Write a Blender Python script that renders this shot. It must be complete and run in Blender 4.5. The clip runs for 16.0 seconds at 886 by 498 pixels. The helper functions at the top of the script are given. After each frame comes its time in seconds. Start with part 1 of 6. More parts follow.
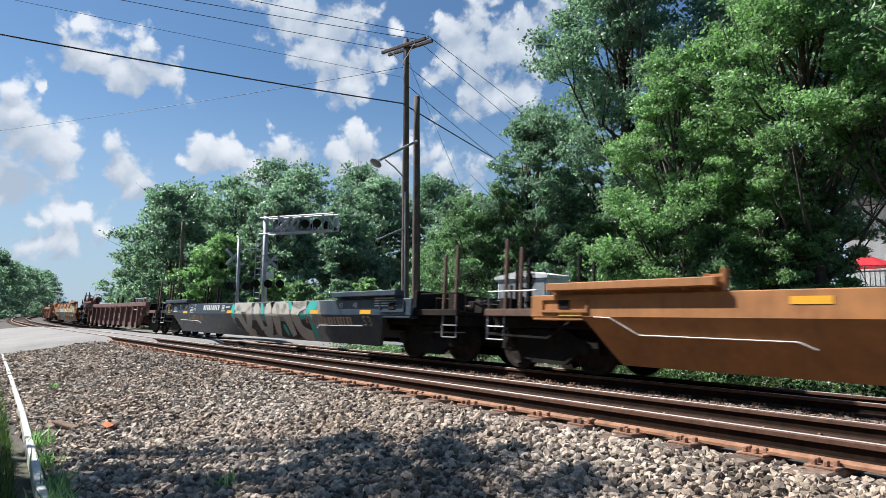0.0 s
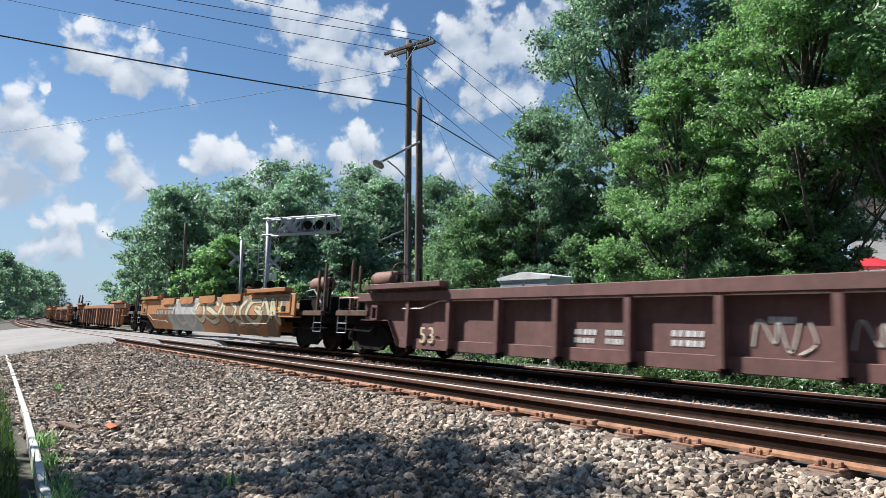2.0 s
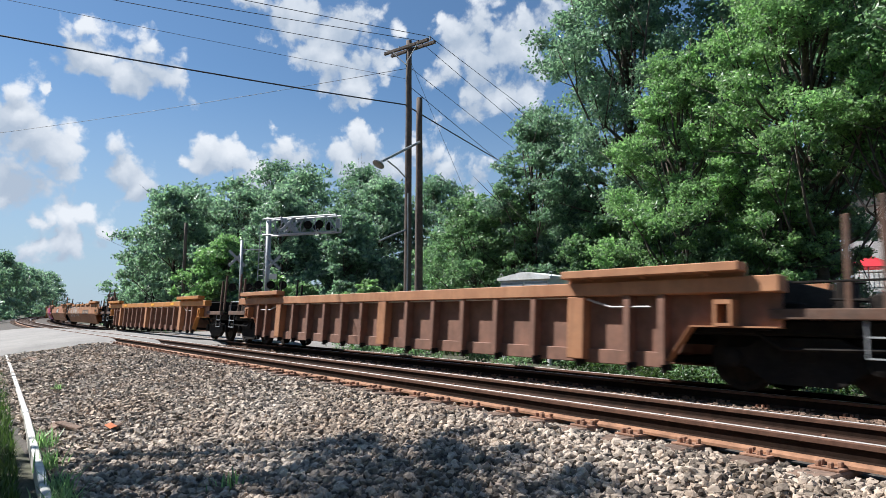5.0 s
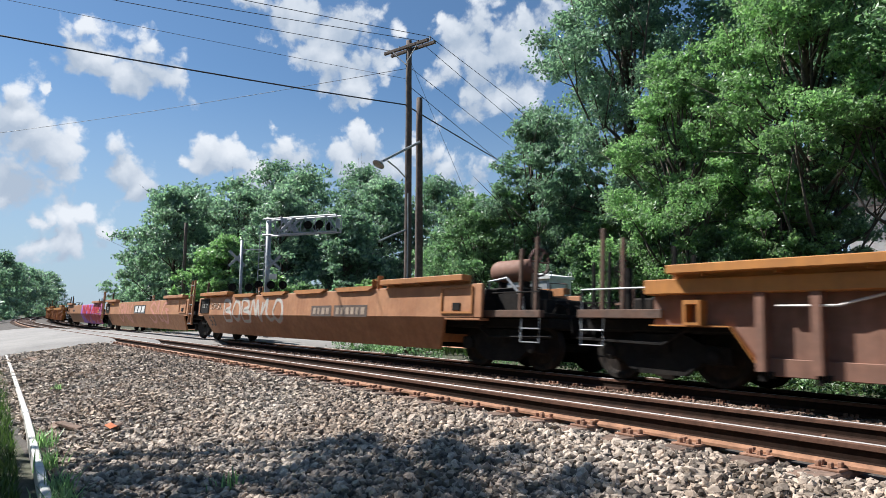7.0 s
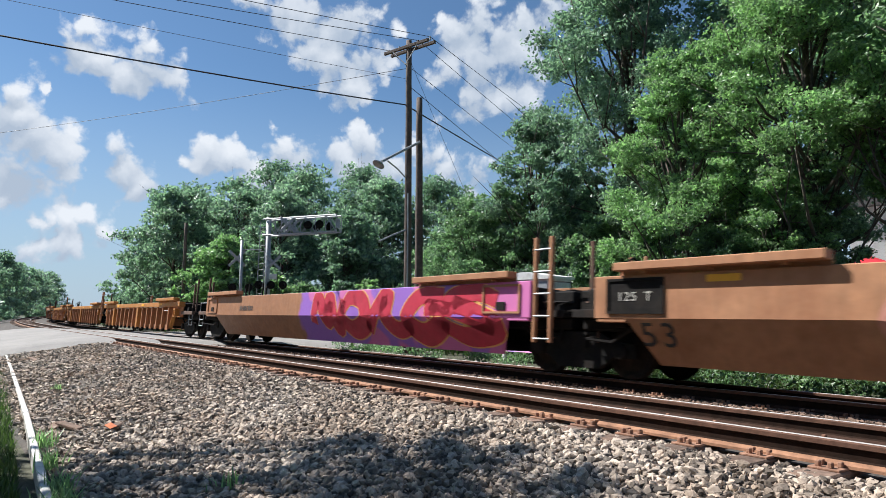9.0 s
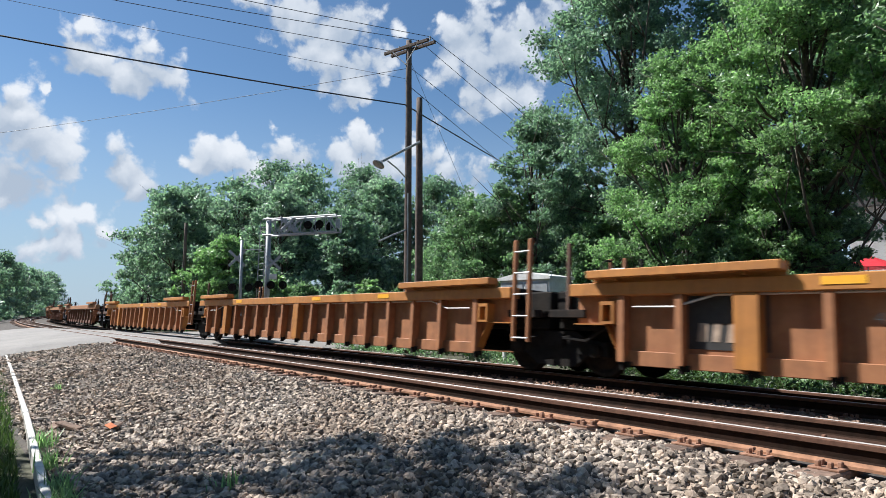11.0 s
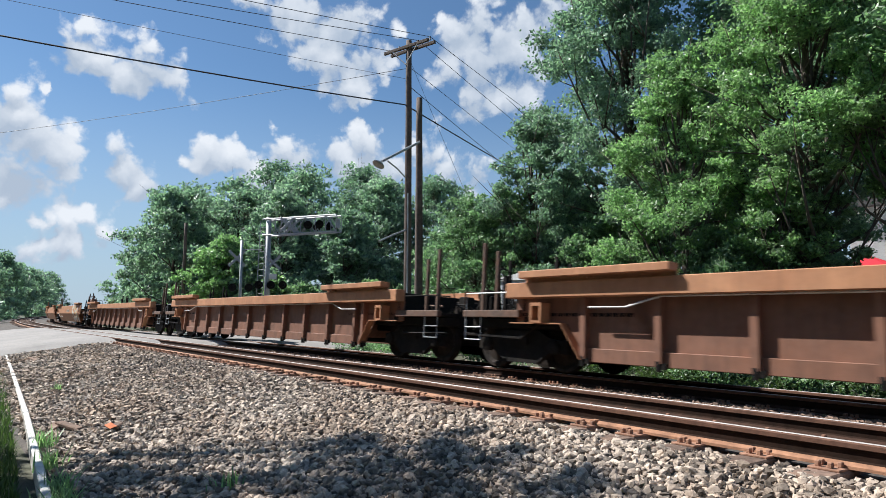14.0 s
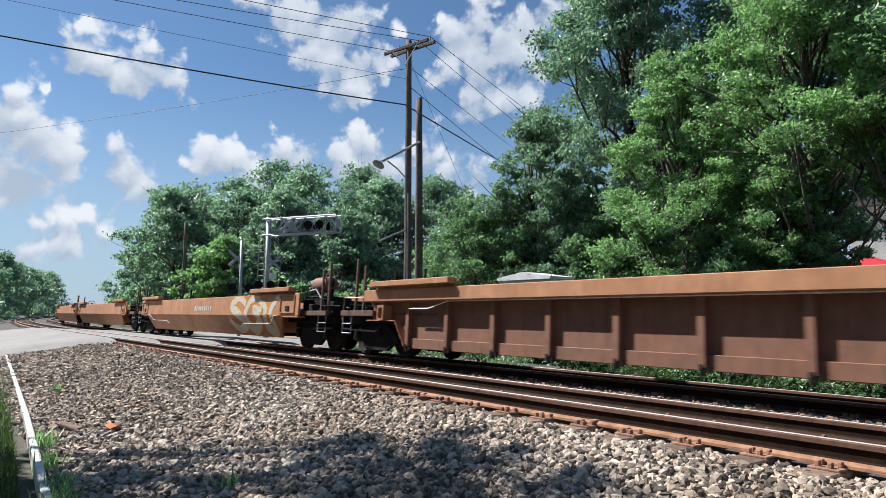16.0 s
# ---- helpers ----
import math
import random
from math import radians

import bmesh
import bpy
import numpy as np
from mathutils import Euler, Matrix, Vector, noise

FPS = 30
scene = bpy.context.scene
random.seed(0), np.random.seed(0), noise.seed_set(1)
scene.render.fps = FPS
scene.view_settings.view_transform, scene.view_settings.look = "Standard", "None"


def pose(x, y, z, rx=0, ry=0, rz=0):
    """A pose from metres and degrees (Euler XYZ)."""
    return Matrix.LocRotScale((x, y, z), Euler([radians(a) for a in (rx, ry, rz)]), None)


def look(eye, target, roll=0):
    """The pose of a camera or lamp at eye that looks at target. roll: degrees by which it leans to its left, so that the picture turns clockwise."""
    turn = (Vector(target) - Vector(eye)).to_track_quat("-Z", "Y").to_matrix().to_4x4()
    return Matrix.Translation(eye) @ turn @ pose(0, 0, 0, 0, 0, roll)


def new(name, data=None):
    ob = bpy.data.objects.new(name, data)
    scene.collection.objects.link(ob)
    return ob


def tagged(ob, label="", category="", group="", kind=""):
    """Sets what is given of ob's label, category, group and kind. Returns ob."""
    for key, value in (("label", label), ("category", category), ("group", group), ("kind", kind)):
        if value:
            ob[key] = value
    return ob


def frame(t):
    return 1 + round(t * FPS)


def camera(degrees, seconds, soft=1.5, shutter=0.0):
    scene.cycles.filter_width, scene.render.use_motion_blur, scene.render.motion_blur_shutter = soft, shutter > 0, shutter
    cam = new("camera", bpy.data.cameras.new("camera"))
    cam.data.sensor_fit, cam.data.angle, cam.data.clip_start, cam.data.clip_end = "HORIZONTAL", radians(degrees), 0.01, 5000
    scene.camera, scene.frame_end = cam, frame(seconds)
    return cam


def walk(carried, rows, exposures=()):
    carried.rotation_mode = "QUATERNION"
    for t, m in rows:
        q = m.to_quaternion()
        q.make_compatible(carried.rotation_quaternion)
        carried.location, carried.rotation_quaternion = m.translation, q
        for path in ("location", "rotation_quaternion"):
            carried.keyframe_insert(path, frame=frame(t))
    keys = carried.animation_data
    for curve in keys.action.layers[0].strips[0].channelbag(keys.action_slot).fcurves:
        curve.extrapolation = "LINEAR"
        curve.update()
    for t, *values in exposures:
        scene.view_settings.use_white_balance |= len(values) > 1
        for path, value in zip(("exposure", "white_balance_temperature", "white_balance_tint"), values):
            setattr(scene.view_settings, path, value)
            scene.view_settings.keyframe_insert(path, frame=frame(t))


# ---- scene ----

# ---------------------------------------------------------------- camera
cam = camera(72, 16.0, soft=0.5, shutter=0.12)
EYE = (0.0, 0.0, 1.5)


def aim(heading, pitch):
    a, p = radians(heading), radians(pitch)
    d = Vector((-math.cos(a) * math.cos(p), math.sin(a) * math.cos(p), math.sin(p)))
    return look(EYE, Vector(EYE) + d * 10)


walk(cam, [(0, aim(39.73, 5.82)), (0.5, aim(39.67, 5.84)), (1.0, aim(39.54, 5.92)), (1.5, aim(39.49, 5.92)),
           (8, aim(39.48, 5.93)), (16, aim(39.49, 5.93))], exposures=[(0, 0.9, 6080, 9), (16, 0.9, 6080, 9)])

# ---------------------------------------------------------------- sky and sun
SUN_AZ, SUN_EL = 209.0, 50.0          # degrees, counted from +X towards +Y
sun_dir = Vector((math.cos(radians(SUN_AZ)) * math.cos(radians(SUN_EL)),
                  math.sin(radians(SUN_AZ)) * math.cos(radians(SUN_EL)), math.sin(radians(SUN_EL))))
lamp = bpy.data.lights.new("sun", "SUN")
lamp.energy, lamp.angle, lamp.color = 5.0, radians(0.53), (1.0, 0.95, 0.88)
sun = new("sun", lamp)
sun.matrix_world = look(sun_dir * 100, (0, 0, 0))

world = bpy.data.worlds.new("sky")
scene.world = world
world.use_nodes = True
wn, wl = world.node_tree.nodes, world.node_tree.links
wn.clear()

# cumulus clouds: bearing, height and half-width in degrees of the lobes of each cloud
HIGH_LEFT = [(172.6, 20.8, 2.0), (173.2, 21.7, 1.3), (170.9, 20.3, 1.4), (171.9, 22.7, 1.0), (167.1, 20.0, 2.4), (165.4, 19.1, 1.8), (167.0, 21.7, 1.1), (168.6, 19.5, 1.6)]
LEFT_BANK = [(176.7, 17.0, 1.0), (176.4, 15.0, 2.1), (174.9, 13.5, 2.3), (173.7, 12.4, 2.0), (175.8, 11.0, 2.7), (172.6, 10.9, 1.3), (174.5, 17.6, 0.5), (176.8, 8.4, 0.6), (178.6, 13.1, 2.5)]
ROW_LEFT = [(169.1, 13.5, 1.3), (168.5, 12.0, 1.7), (167.1, 10.8, 1.7), (164.1, 12.9, 1.1), (161.8, 13.9, 1.8), (159.9, 13.8, 1.8), (162.7, 12.6, 1.5), (158.5, 12.2, 1.7)]
ROW_MIDDLE = [(155.6, 14.5, 1.7), (153.3, 14.0, 2.1), (150.8, 14.4, 1.7), (148.2, 15.9, 1.6), (147.7, 13.9, 2.3), (150.1, 12.9, 2.1)]
ROW_RIGHT = [(144.9, 13.8, 1.6), (141.9, 15.0, 1.8), (143.9, 15.3, 1.2), (139.6, 13.4, 2.1), (137.2, 13.4, 1.6), (138.0, 11.0, 1.4), (141.5, 9.6, 1.2)]
HIGH_MIDDLE = [(153.8, 26.4, 2.9), (150.3, 25.5, 3.1), (151.1, 22.9, 2.3), (149.5, 20.7, 2.0), (155.7, 26.8, 1.9), (148.1, 23.5, 2.3), (152.9, 23.7, 1.8), (144.7, 25.4, 1.0), (159.0, 27.1, 1.2)]
HIGH_RIGHT = [(139.2, 25.5, 1.8), (137.0, 26.3, 2.4), (134.9, 25.0, 2.7), (136.9, 22.9, 2.8), (134.1, 23.1, 2.8), (137.6, 20.0, 2.4), (134.2, 19.8, 2.4), (139.6, 22.2, 1.7), (132.2, 26.1, 2.3), (129.5, 27.0, 2.2)]
LOW_LEFT = [(173.5, 7.5, 0.9), (170.8, 7.7, 1.1), (172.3, 7.1, 1.4), (174.7, 7.1, 0.7), (169.6, 7.2, 0.7)]
LOW_HAZE = [(174.9, 4.9, 1.6), (172.3, 5.5, 1.6)]
CLOUDS = HIGH_LEFT + LEFT_BANK + ROW_LEFT + ROW_MIDDLE + ROW_RIGHT + HIGH_MIDDLE + HIGH_RIGHT + LOW_LEFT + LOW_HAZE


def build_sky():
    def n(kind, **kw):
        node = wn.new(kind)
        for k, v in kw.items():
            if k == "operation":
                node.operation = v
            elif k == "blend":
                node.blend_type = v
        return node

    def math_node(op, a, b=None, clamp=False):
        m = n("ShaderNodeMath", operation=op)
        m.use_clamp = clamp
        for i, v in enumerate((a, b)):
            if v is None:
                continue
            if isinstance(v, (int, float)):
                m.inputs[i].default_value = v
            else:
                wl.new(v, m.inputs[i])
        return m.outputs[0]

    def vec(op, a, b):
        m = n("ShaderNodeVectorMath", operation=op)
        for i, v in enumerate((a, b)):
            if isinstance(v, tuple):
                m.inputs[i].default_value = v
            else:
                wl.new(v, m.inputs[i])
        return m

    sky = n("ShaderNodeTexSky")
    sky.sky_type, sky.sun_disc = "NISHITA", False
    sky.sun_elevation, sky.sun_rotation = radians(SUN_EL), radians(90 - SUN_AZ)
    sky.dust_density, sky.ozone_density, sky.air_density = 0.3, 1.5, 1.0
    co = n("ShaderNodeTexCoord").outputs["Generated"]

    def fbm(scale, detail, rough, source=co):
        t = n("ShaderNodeTexNoise")
        t.inputs["Scale"].default_value = scale
        t.inputs["Detail"].default_value = detail
        t.inputs["Roughness"].default_value = rough
        wl.new(source, t.inputs["Vector"])
        return t
    warp = fbm(13.0, 6.0, 0.62)
    off = vec("SUBTRACT", warp.outputs["Color"], (0.5, 0.5, 0.5)).outputs[0]
    offs = n("ShaderNodeVectorMath", operation="SCALE")
    wl.new(off, offs.inputs[0])
    offs.inputs["Scale"].default_value = 0.05
    bent = vec("ADD", co, offs.outputs[0]).outputs[0]

    def field(source):
        total = None
        for az, el, r in CLOUDS:
            a, e = radians(az), radians(el)
            c = (math.cos(a) * math.cos(e), math.sin(a) * math.cos(e), math.sin(e))
            dist = vec("DISTANCE", source, c).outputs["Value"]
            v = math_node("SUBTRACT", 1.0, math_node("MULTIPLY", dist, 1 / radians(r * 1.9)))
            if total is None:
                total = v
            else:
                sm = n("ShaderNodeMath", operation="SMOOTH_MAX")
                wl.new(total, sm.inputs[0])
                wl.new(v, sm.inputs[1])
                sm.inputs[2].default_value = 0.12
                total = sm.outputs[0]
        return total
    body = field(bent)
    above = field(vec("ADD", bent, (0.0, 0.0, 0.022)).outputs[0])
    fine = fbm(34.0, 9.0, 0.7)
    puff = n("ShaderNodeTexVoronoi")
    puff.feature = "SMOOTH_F1"
    puff.inputs["Scale"].default_value, puff.inputs["Detail"].default_value, puff.inputs["Roughness"].default_value = 17.0, 3.0, 0.55
    puff.inputs["Smoothness"].default_value = 0.35
    wl.new(bent, puff.inputs["Vector"])
    billow = math_node("MULTIPLY", math_node("SUBTRACT", 0.62, puff.outputs["Distance"]), 0.8)
    rough_edge = math_node("ADD", billow, math_node("MULTIPLY", math_node("SUBTRACT", fine.outputs[0], 0.5), 0.5))
    dens = math_node("ADD", body, rough_edge)
    # loose clouds over the rest of the sky
    loose = fbm(2.6, 6.0, 0.6)
    far = math_node("MULTIPLY", math_node("SUBTRACT", loose.outputs[0], 0.66), 2.0)
    ramp = n("ShaderNodeMapRange")
    ramp.interpolation_type = "SMOOTHSTEP"
    wl.new(math_node("MAXIMUM", dens, far), ramp.inputs["Value"])
    ramp.inputs["From Min"].default_value, ramp.inputs["From Max"].default_value = 0.08, 0.46
    # cloud colour: bright rims, greyer thick bellies
    belly = n("ShaderNodeMapRange")
    belly.interpolation_type = "LINEAR"
    broad = fbm(9.0, 4.0, 0.55)
    under = math_node("ADD", math_node("SUBTRACT", above, body), math_node("MULTIPLY", math_node("SUBTRACT", broad.outputs[0], 0.5), 0.5))
    deep = math_node("MULTIPLY", math_node("SUBTRACT", body, math_node("MULTIPLY", rough_edge, 1.1)), 0.4)
    wl.new(math_node("ADD", under, deep), belly.inputs["Value"])
    belly.inputs["From Min"].default_value, belly.inputs["From Max"].default_value = -0.05, 0.55
    col = n("ShaderNodeMixRGB")
    wl.new(belly.outputs[0], col.inputs["Fac"])
    col.inputs[1].default_value, col.inputs[2].default_value = (9.4, 9.5, 9.7, 1), (5.0, 5.7, 6.7, 1)
    blue = n("ShaderNodeMixRGB", blend="MULTIPLY")
    blue.inputs["Fac"].default_value = 1.0
    wl.new(sky.outputs[0], blue.inputs[1])
    blue.inputs[2].default_value = (0.8, 0.98, 1.08, 1)
    high = n("ShaderNodeSeparateXYZ")
    wl.new(co, high.inputs[0])
    veil = n("ShaderNodeMapRange")
    veil.interpolation_type = "SMOOTHSTEP"
    wl.new(high.outputs[2], veil.inputs["Value"])
    for k, x in zip(("From Min", "From Max", "To Min", "To Max"), (-0.02, 0.38, 0.85, 0.03)):
        veil.inputs[k].default_value = x
    hazy = n("ShaderNodeMixRGB")
    wl.new(veil.outputs[0], hazy.inputs["Fac"])
    wl.new(blue.outputs[0], hazy.inputs[1])
    hazy.inputs[2].default_value = (4.9, 6.0, 7.2, 1)
    mix = n("ShaderNodeMixRGB")
    wl.new(ramp.outputs[0], mix.inputs["Fac"])
    wl.new(hazy.outputs[0], mix.inputs[1])
    wl.new(col.outputs[0], mix.inputs[2])
    bg = n("ShaderNodeBackground")
    bg.inputs["Strength"].default_value = 0.05
    wl.new(mix.outputs[0], bg.inputs["Color"])
    wl.new(bg.outputs[0], n("ShaderNodeOutputWorld").inputs["Surface"])


build_sky()

# ---------------------------------------------------------------- materials
MATS = {}


def surface(name, color, rough=0.7, metal=0.0, vary=0.25, scale=6.0, stain=None, stain_amount=0.35, stain_scale=1.3, bump=0.15,
            bump_scale=60.0, island=0.0, each=0.0, streaks=0.0, washes=(), spec=0.5):
    """A node material: base colour, fine grain, broad stains, relief, optional change from piece to piece."""
    if name in MATS:
        return MATS[name]
    m = bpy.data.materials.new(name)
    m.use_nodes = True
    nt = m.node_tree
    nodes, links = nt.nodes, nt.links
    bsdf = nodes["Principled BSDF"]
    bsdf.inputs["Roughness"].default_value, bsdf.inputs["Metallic"].default_value = rough, metal
    bsdf.inputs["Specular IOR Level"].default_value = spec
    co = nodes.new("ShaderNodeTexCoord").outputs["Object"]

    def noise_tex(s, detail=6.0, r=0.6, src=co):
        t = nodes.new("ShaderNodeTexNoise")
        t.inputs["Scale"].default_value, t.inputs["Detail"].default_value, t.inputs["Roughness"].default_value = s, detail, r
        links.new(src, t.inputs["Vector"])
        return t.outputs[0]

    def span(v, lo, hi, a=0.0, b=1.0):
        r = nodes.new("ShaderNodeMapRange")
        links.new(v, r.inputs["Value"])
        for k, x in zip(("From Min", "From Max", "To Min", "To Max"), (lo, hi, a, b)):
            r.inputs[k].default_value = x
        return r.outputs[0]

    def mixc(fac, a, b, blend="MIX"):
        x = nodes.new("ShaderNodeMixRGB")
        x.blend_type = blend
        for slot, v in zip(("Fac", 1, 2), (fac, a, b)):
            if isinstance(v, (int, float)):
                x.inputs[slot].default_value = v
            elif isinstance(v, tuple):
                x.inputs[slot].default_value = (*v, 1)
            else:
                links.new(v, x.inputs[slot])
        return x.outputs[0]
    dark = tuple(c * (1 - vary) for c in color)
    light = tuple(min(1, c * (1 + vary)) for c in color)
    c = mixc(span(noise_tex(scale), 0.3, 0.7), dark, light)
    if stain:
        c = mixc(span(noise_tex(stain_scale, 8.0, 0.68), 0.5 - 0.1, 0.5 + 0.22, 0, stain_amount * 1.6), c, stain)
    if streaks:
        mp = nodes.new("ShaderNodeMapping")
        mp.inputs["Scale"].default_value = (9.0, 9.0, 0.7)
        links.new(co, mp.inputs["Vector"])
        c = mixc(span(noise_tex(1.0, 5.0, 0.6, mp.outputs[0]), 0.48, 0.72, 0, streaks), c, tuple(x * 0.35 for x in color))
    if washes:
        sep = nodes.new("ShaderNodeSeparateXYZ")
        links.new(co, sep.inputs[0])
        wob = nodes.new("ShaderNodeMath")
        wob.operation = "MULTIPLY_ADD"
        links.new(noise_tex(1.6, 4.0), wob.inputs[0])
        wob.inputs[1].default_value = 1.6
        links.new(sep.outputs[0], wob.inputs[2])
        for x0, x1, ca, cb, sc in washes:
            w = mixc(span(noise_tex(sc, 1.5, 0.4), 0.49, 0.53), ca, cb)
            m2 = nodes.new("ShaderNodeMath")
            m2.operation = "MULTIPLY"
            links.new(span(wob.outputs[0], x0 + 0.8, x0 + 1.1), m2.inputs[0])
            links.new(span(wob.outputs[0], x1 + 0.8, x1 + 0.5), m2.inputs[1])
            m3 = nodes.new("ShaderNodeMath")
            m3.operation = "MULTIPLY"
            links.new(m2.outputs[0], m3.inputs[0])
            m3.inputs[1].default_value = 0.93
            c = mixc(m3.outputs[0], c, w)
    if island:
        v = nodes.new("ShaderNodeNewGeometry").outputs["Random Per Island"]
        c = mixc(1.0, c, mixc(v, (1 - island,) * 3, (1 + island, 1 + island * 0.96, 1 + island * 0.9)), "MULTIPLY")
    if each:
        v = nodes.new("ShaderNodeObjectInfo").outputs["Random"]
        c = mixc(1.0, c, mixc(v, (1 - each,) * 3, (1 + each,) * 3), "MULTIPLY")
    links.new(c, bsdf.inputs["Base Color"])
    links.new(span(noise_tex(scale * 2.7), 0.3, 0.7, max(0.05, rough - 0.12), min(1, rough + 0.12)), bsdf.inputs["Roughness"])
    if bump:
        b = nodes.new("ShaderNodeBump")
        b.inputs["Strength"].default_value, b.inputs["Distance"].default_value = bump, 0.02
        links.new(noise_tex(bump_scale), b.inputs["Height"])
        links.new(b.outputs[0], bsdf.inputs["Normal"])
    MATS[name] = m
    return m


def foliage(name, color, through_light=0.5, vary=0.45):
    """Leaves: diffuse, a little gloss, light passing through, each leaf a little different."""
    if name in MATS:
        return MATS[name]
    m = bpy.data.materials.new(name)
    m.use_nodes = True
    nodes, links = m.node_tree.nodes, m.node_tree.links
    bsdf = nodes["Principled BSDF"]
    bsdf.inputs["Roughness"].default_value = 0.4
    bsdf.inputs["Specular IOR Level"].default_value = 0.7
    rnd = nodes.new("ShaderNodeNewGeometry").outputs["Random Per Island"]
    ramp = nodes.new("ShaderNodeValToRGB")
    e = ramp.color_ramp.elements
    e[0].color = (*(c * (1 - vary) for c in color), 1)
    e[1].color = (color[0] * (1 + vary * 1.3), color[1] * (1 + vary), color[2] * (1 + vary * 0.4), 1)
    links.new(rnd, ramp.inputs[0])
    co = nodes.new("ShaderNodeTexCoord").outputs["Object"]
    t = nodes.new("ShaderNodeTexNoise")
    t.inputs["Scale"].default_value, t.inputs["Detail"].default_value = 0.45, 3.0
    links.new(co, t.inputs["Vector"])
    r = nodes.new("ShaderNodeMapRange")
    for k, x in zip(("From Min", "From Max", "To Min", "To Max"), (0.3, 0.7, 0.7, 1.3)):
        r.inputs[k].default_value = x
    links.new(t.outputs[0], r.inputs["Value"])
    mul = nodes.new("ShaderNodeVectorMath")
    mul.operation = "SCALE"
    links.new(ramp.outputs[0], mul.inputs[0])
    links.new(r.outputs[0], mul.inputs["Scale"])
    links.new(mul.outputs[0], bsdf.inputs["Base Color"])
    tr = nodes.new("ShaderNodeBsdfTranslucent")
    warm = nodes.new("ShaderNodeMixRGB")
    warm.blend_type, warm.inputs["Fac"].default_value = "MULTIPLY", 1.0
    links.new(mul.outputs[0], warm.inputs[1])
    warm.inputs[2].default_value = (1.1, 1.35, 1.0, 1)
    links.new(warm.outputs[0], tr.inputs["Color"])
    mix = nodes.new("ShaderNodeMixShader")
    mix.inputs[0].default_value = through_light
    links.new(bsdf.outputs[0], mix.inputs[1])
    links.new(tr.outputs[0], mix.inputs[2])
    links.new(mix.outputs[0], nodes["Material Output"].inputs["Surface"])
    MATS[name] = m
    return m


RUST = (0.16, 0.065, 0.03)
stone_mat = surface("ballast_stone", (0.355, 0.3, 0.25), 0.9, vary=0.4, scale=30, stain=(0.2, 0.13, 0.08), stain_scale=0.7, stain_amount=0.5,
                    bump=0.4, bump_scale=90, island=0.8)
rusty_stone = surface("rust_dusted_stone", (0.2, 0.135, 0.1), 0.95, vary=0.4, scale=30, stain=(0.1, 0.055, 0.035), stain_scale=0.9, stain_amount=0.5, bump=0.4, bump_scale=90, island=0.6)
# darker than the stones: shade of the gaps between them put into the colour
bed_mat = surface("ballast_bed", (0.06, 0.05, 0.042), 0.95, vary=0.55, scale=28, stain=(0.1, 0.08, 0.06), stain_scale=1.0, bump=1.0, bump_scale=22)
soil_mat = surface("soil", (0.06, 0.055, 0.033), 0.95, vary=0.4, scale=3, stain=(0.05, 0.065, 0.022), stain_scale=0.5, bump=0.6, bump_scale=14)
road_mat = surface("dusty_asphalt", (0.25, 0.23, 0.21), 0.85, vary=0.12, scale=40, stain=(0.12, 0.115, 0.11), stain_scale=0.6, bump=0.3, bump_scale=120)
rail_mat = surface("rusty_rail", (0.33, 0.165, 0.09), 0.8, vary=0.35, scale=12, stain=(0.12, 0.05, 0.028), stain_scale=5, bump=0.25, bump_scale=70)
# near black: grime plus the shade below the railhead, put into the colour
web_mat = surface("oily_shaded_rail_web", (0.018, 0.011, 0.008), 0.85, spec=0.08, vary=0.35, scale=12, stain=(0.12, 0.05, 0.028), stain_scale=5, stain_amount=0.08, bump=0.2, bump_scale=70)
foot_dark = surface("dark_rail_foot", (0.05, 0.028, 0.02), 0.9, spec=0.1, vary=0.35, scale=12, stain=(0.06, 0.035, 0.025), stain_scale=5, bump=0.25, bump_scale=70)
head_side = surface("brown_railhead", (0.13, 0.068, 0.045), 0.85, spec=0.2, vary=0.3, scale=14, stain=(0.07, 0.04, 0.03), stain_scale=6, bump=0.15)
head_mat = surface("polished_railhead", (0.5, 0.47, 0.44), 0.42, 0.3, vary=0.1, scale=20, bump=0.05)
tie_mat = surface("weathered_tie", (0.15, 0.095, 0.068), 0.95, vary=0.4, scale=14, stain=(0.2, 0.13, 0.09), stain_scale=3, bump=0.6, bump_scale=35, each=0.3)
plate_mat = surface("rusty_plate", (0.28, 0.15, 0.095), 0.85, vary=0.35, scale=16, stain=RUST, stain_scale=6, bump=0.3, each=0.25)
dark_mat = surface("grimy_black_steel", (0.012, 0.011, 0.0105), 0.85, 0.0, spec=0.15, vary=0.4, scale=9, stain=(0.04, 0.03, 0.022), stain_amount=0.3, stain_scale=3)
wheel_mat = surface("wheel_steel", (0.02, 0.017, 0.015), 0.8, 0.0, spec=0.15, vary=0.3, scale=8, stain=(0.05, 0.03, 0.02), stain_scale=4)
post_mat = surface("rusty_brown_post", (0.1, 0.06, 0.042), 0.8, vary=0.35, scale=9, stain=RUST, stain_scale=4)
galv_mat = surface("galvanised_steel", (0.34, 0.35, 0.36), 0.55, 0.4, vary=0.15, scale=10, bump=0.05)
pipe_white = surface("worn_white_pipe", (0.62, 0.6, 0.56), 0.55, vary=0.15, scale=10, stain=(0.2, 0.14, 0.1), stain_scale=4)
white_mat = surface("white_paint", (0.72, 0.72, 0.7), 0.6, vary=0.1, scale=10, stain=(0.4, 0.36, 0.3), stain_scale=3)
yellow_mat = surface("reflective_yellow", (0.85, 0.42, 0.03), 0.45, vary=0.08, bump=0)
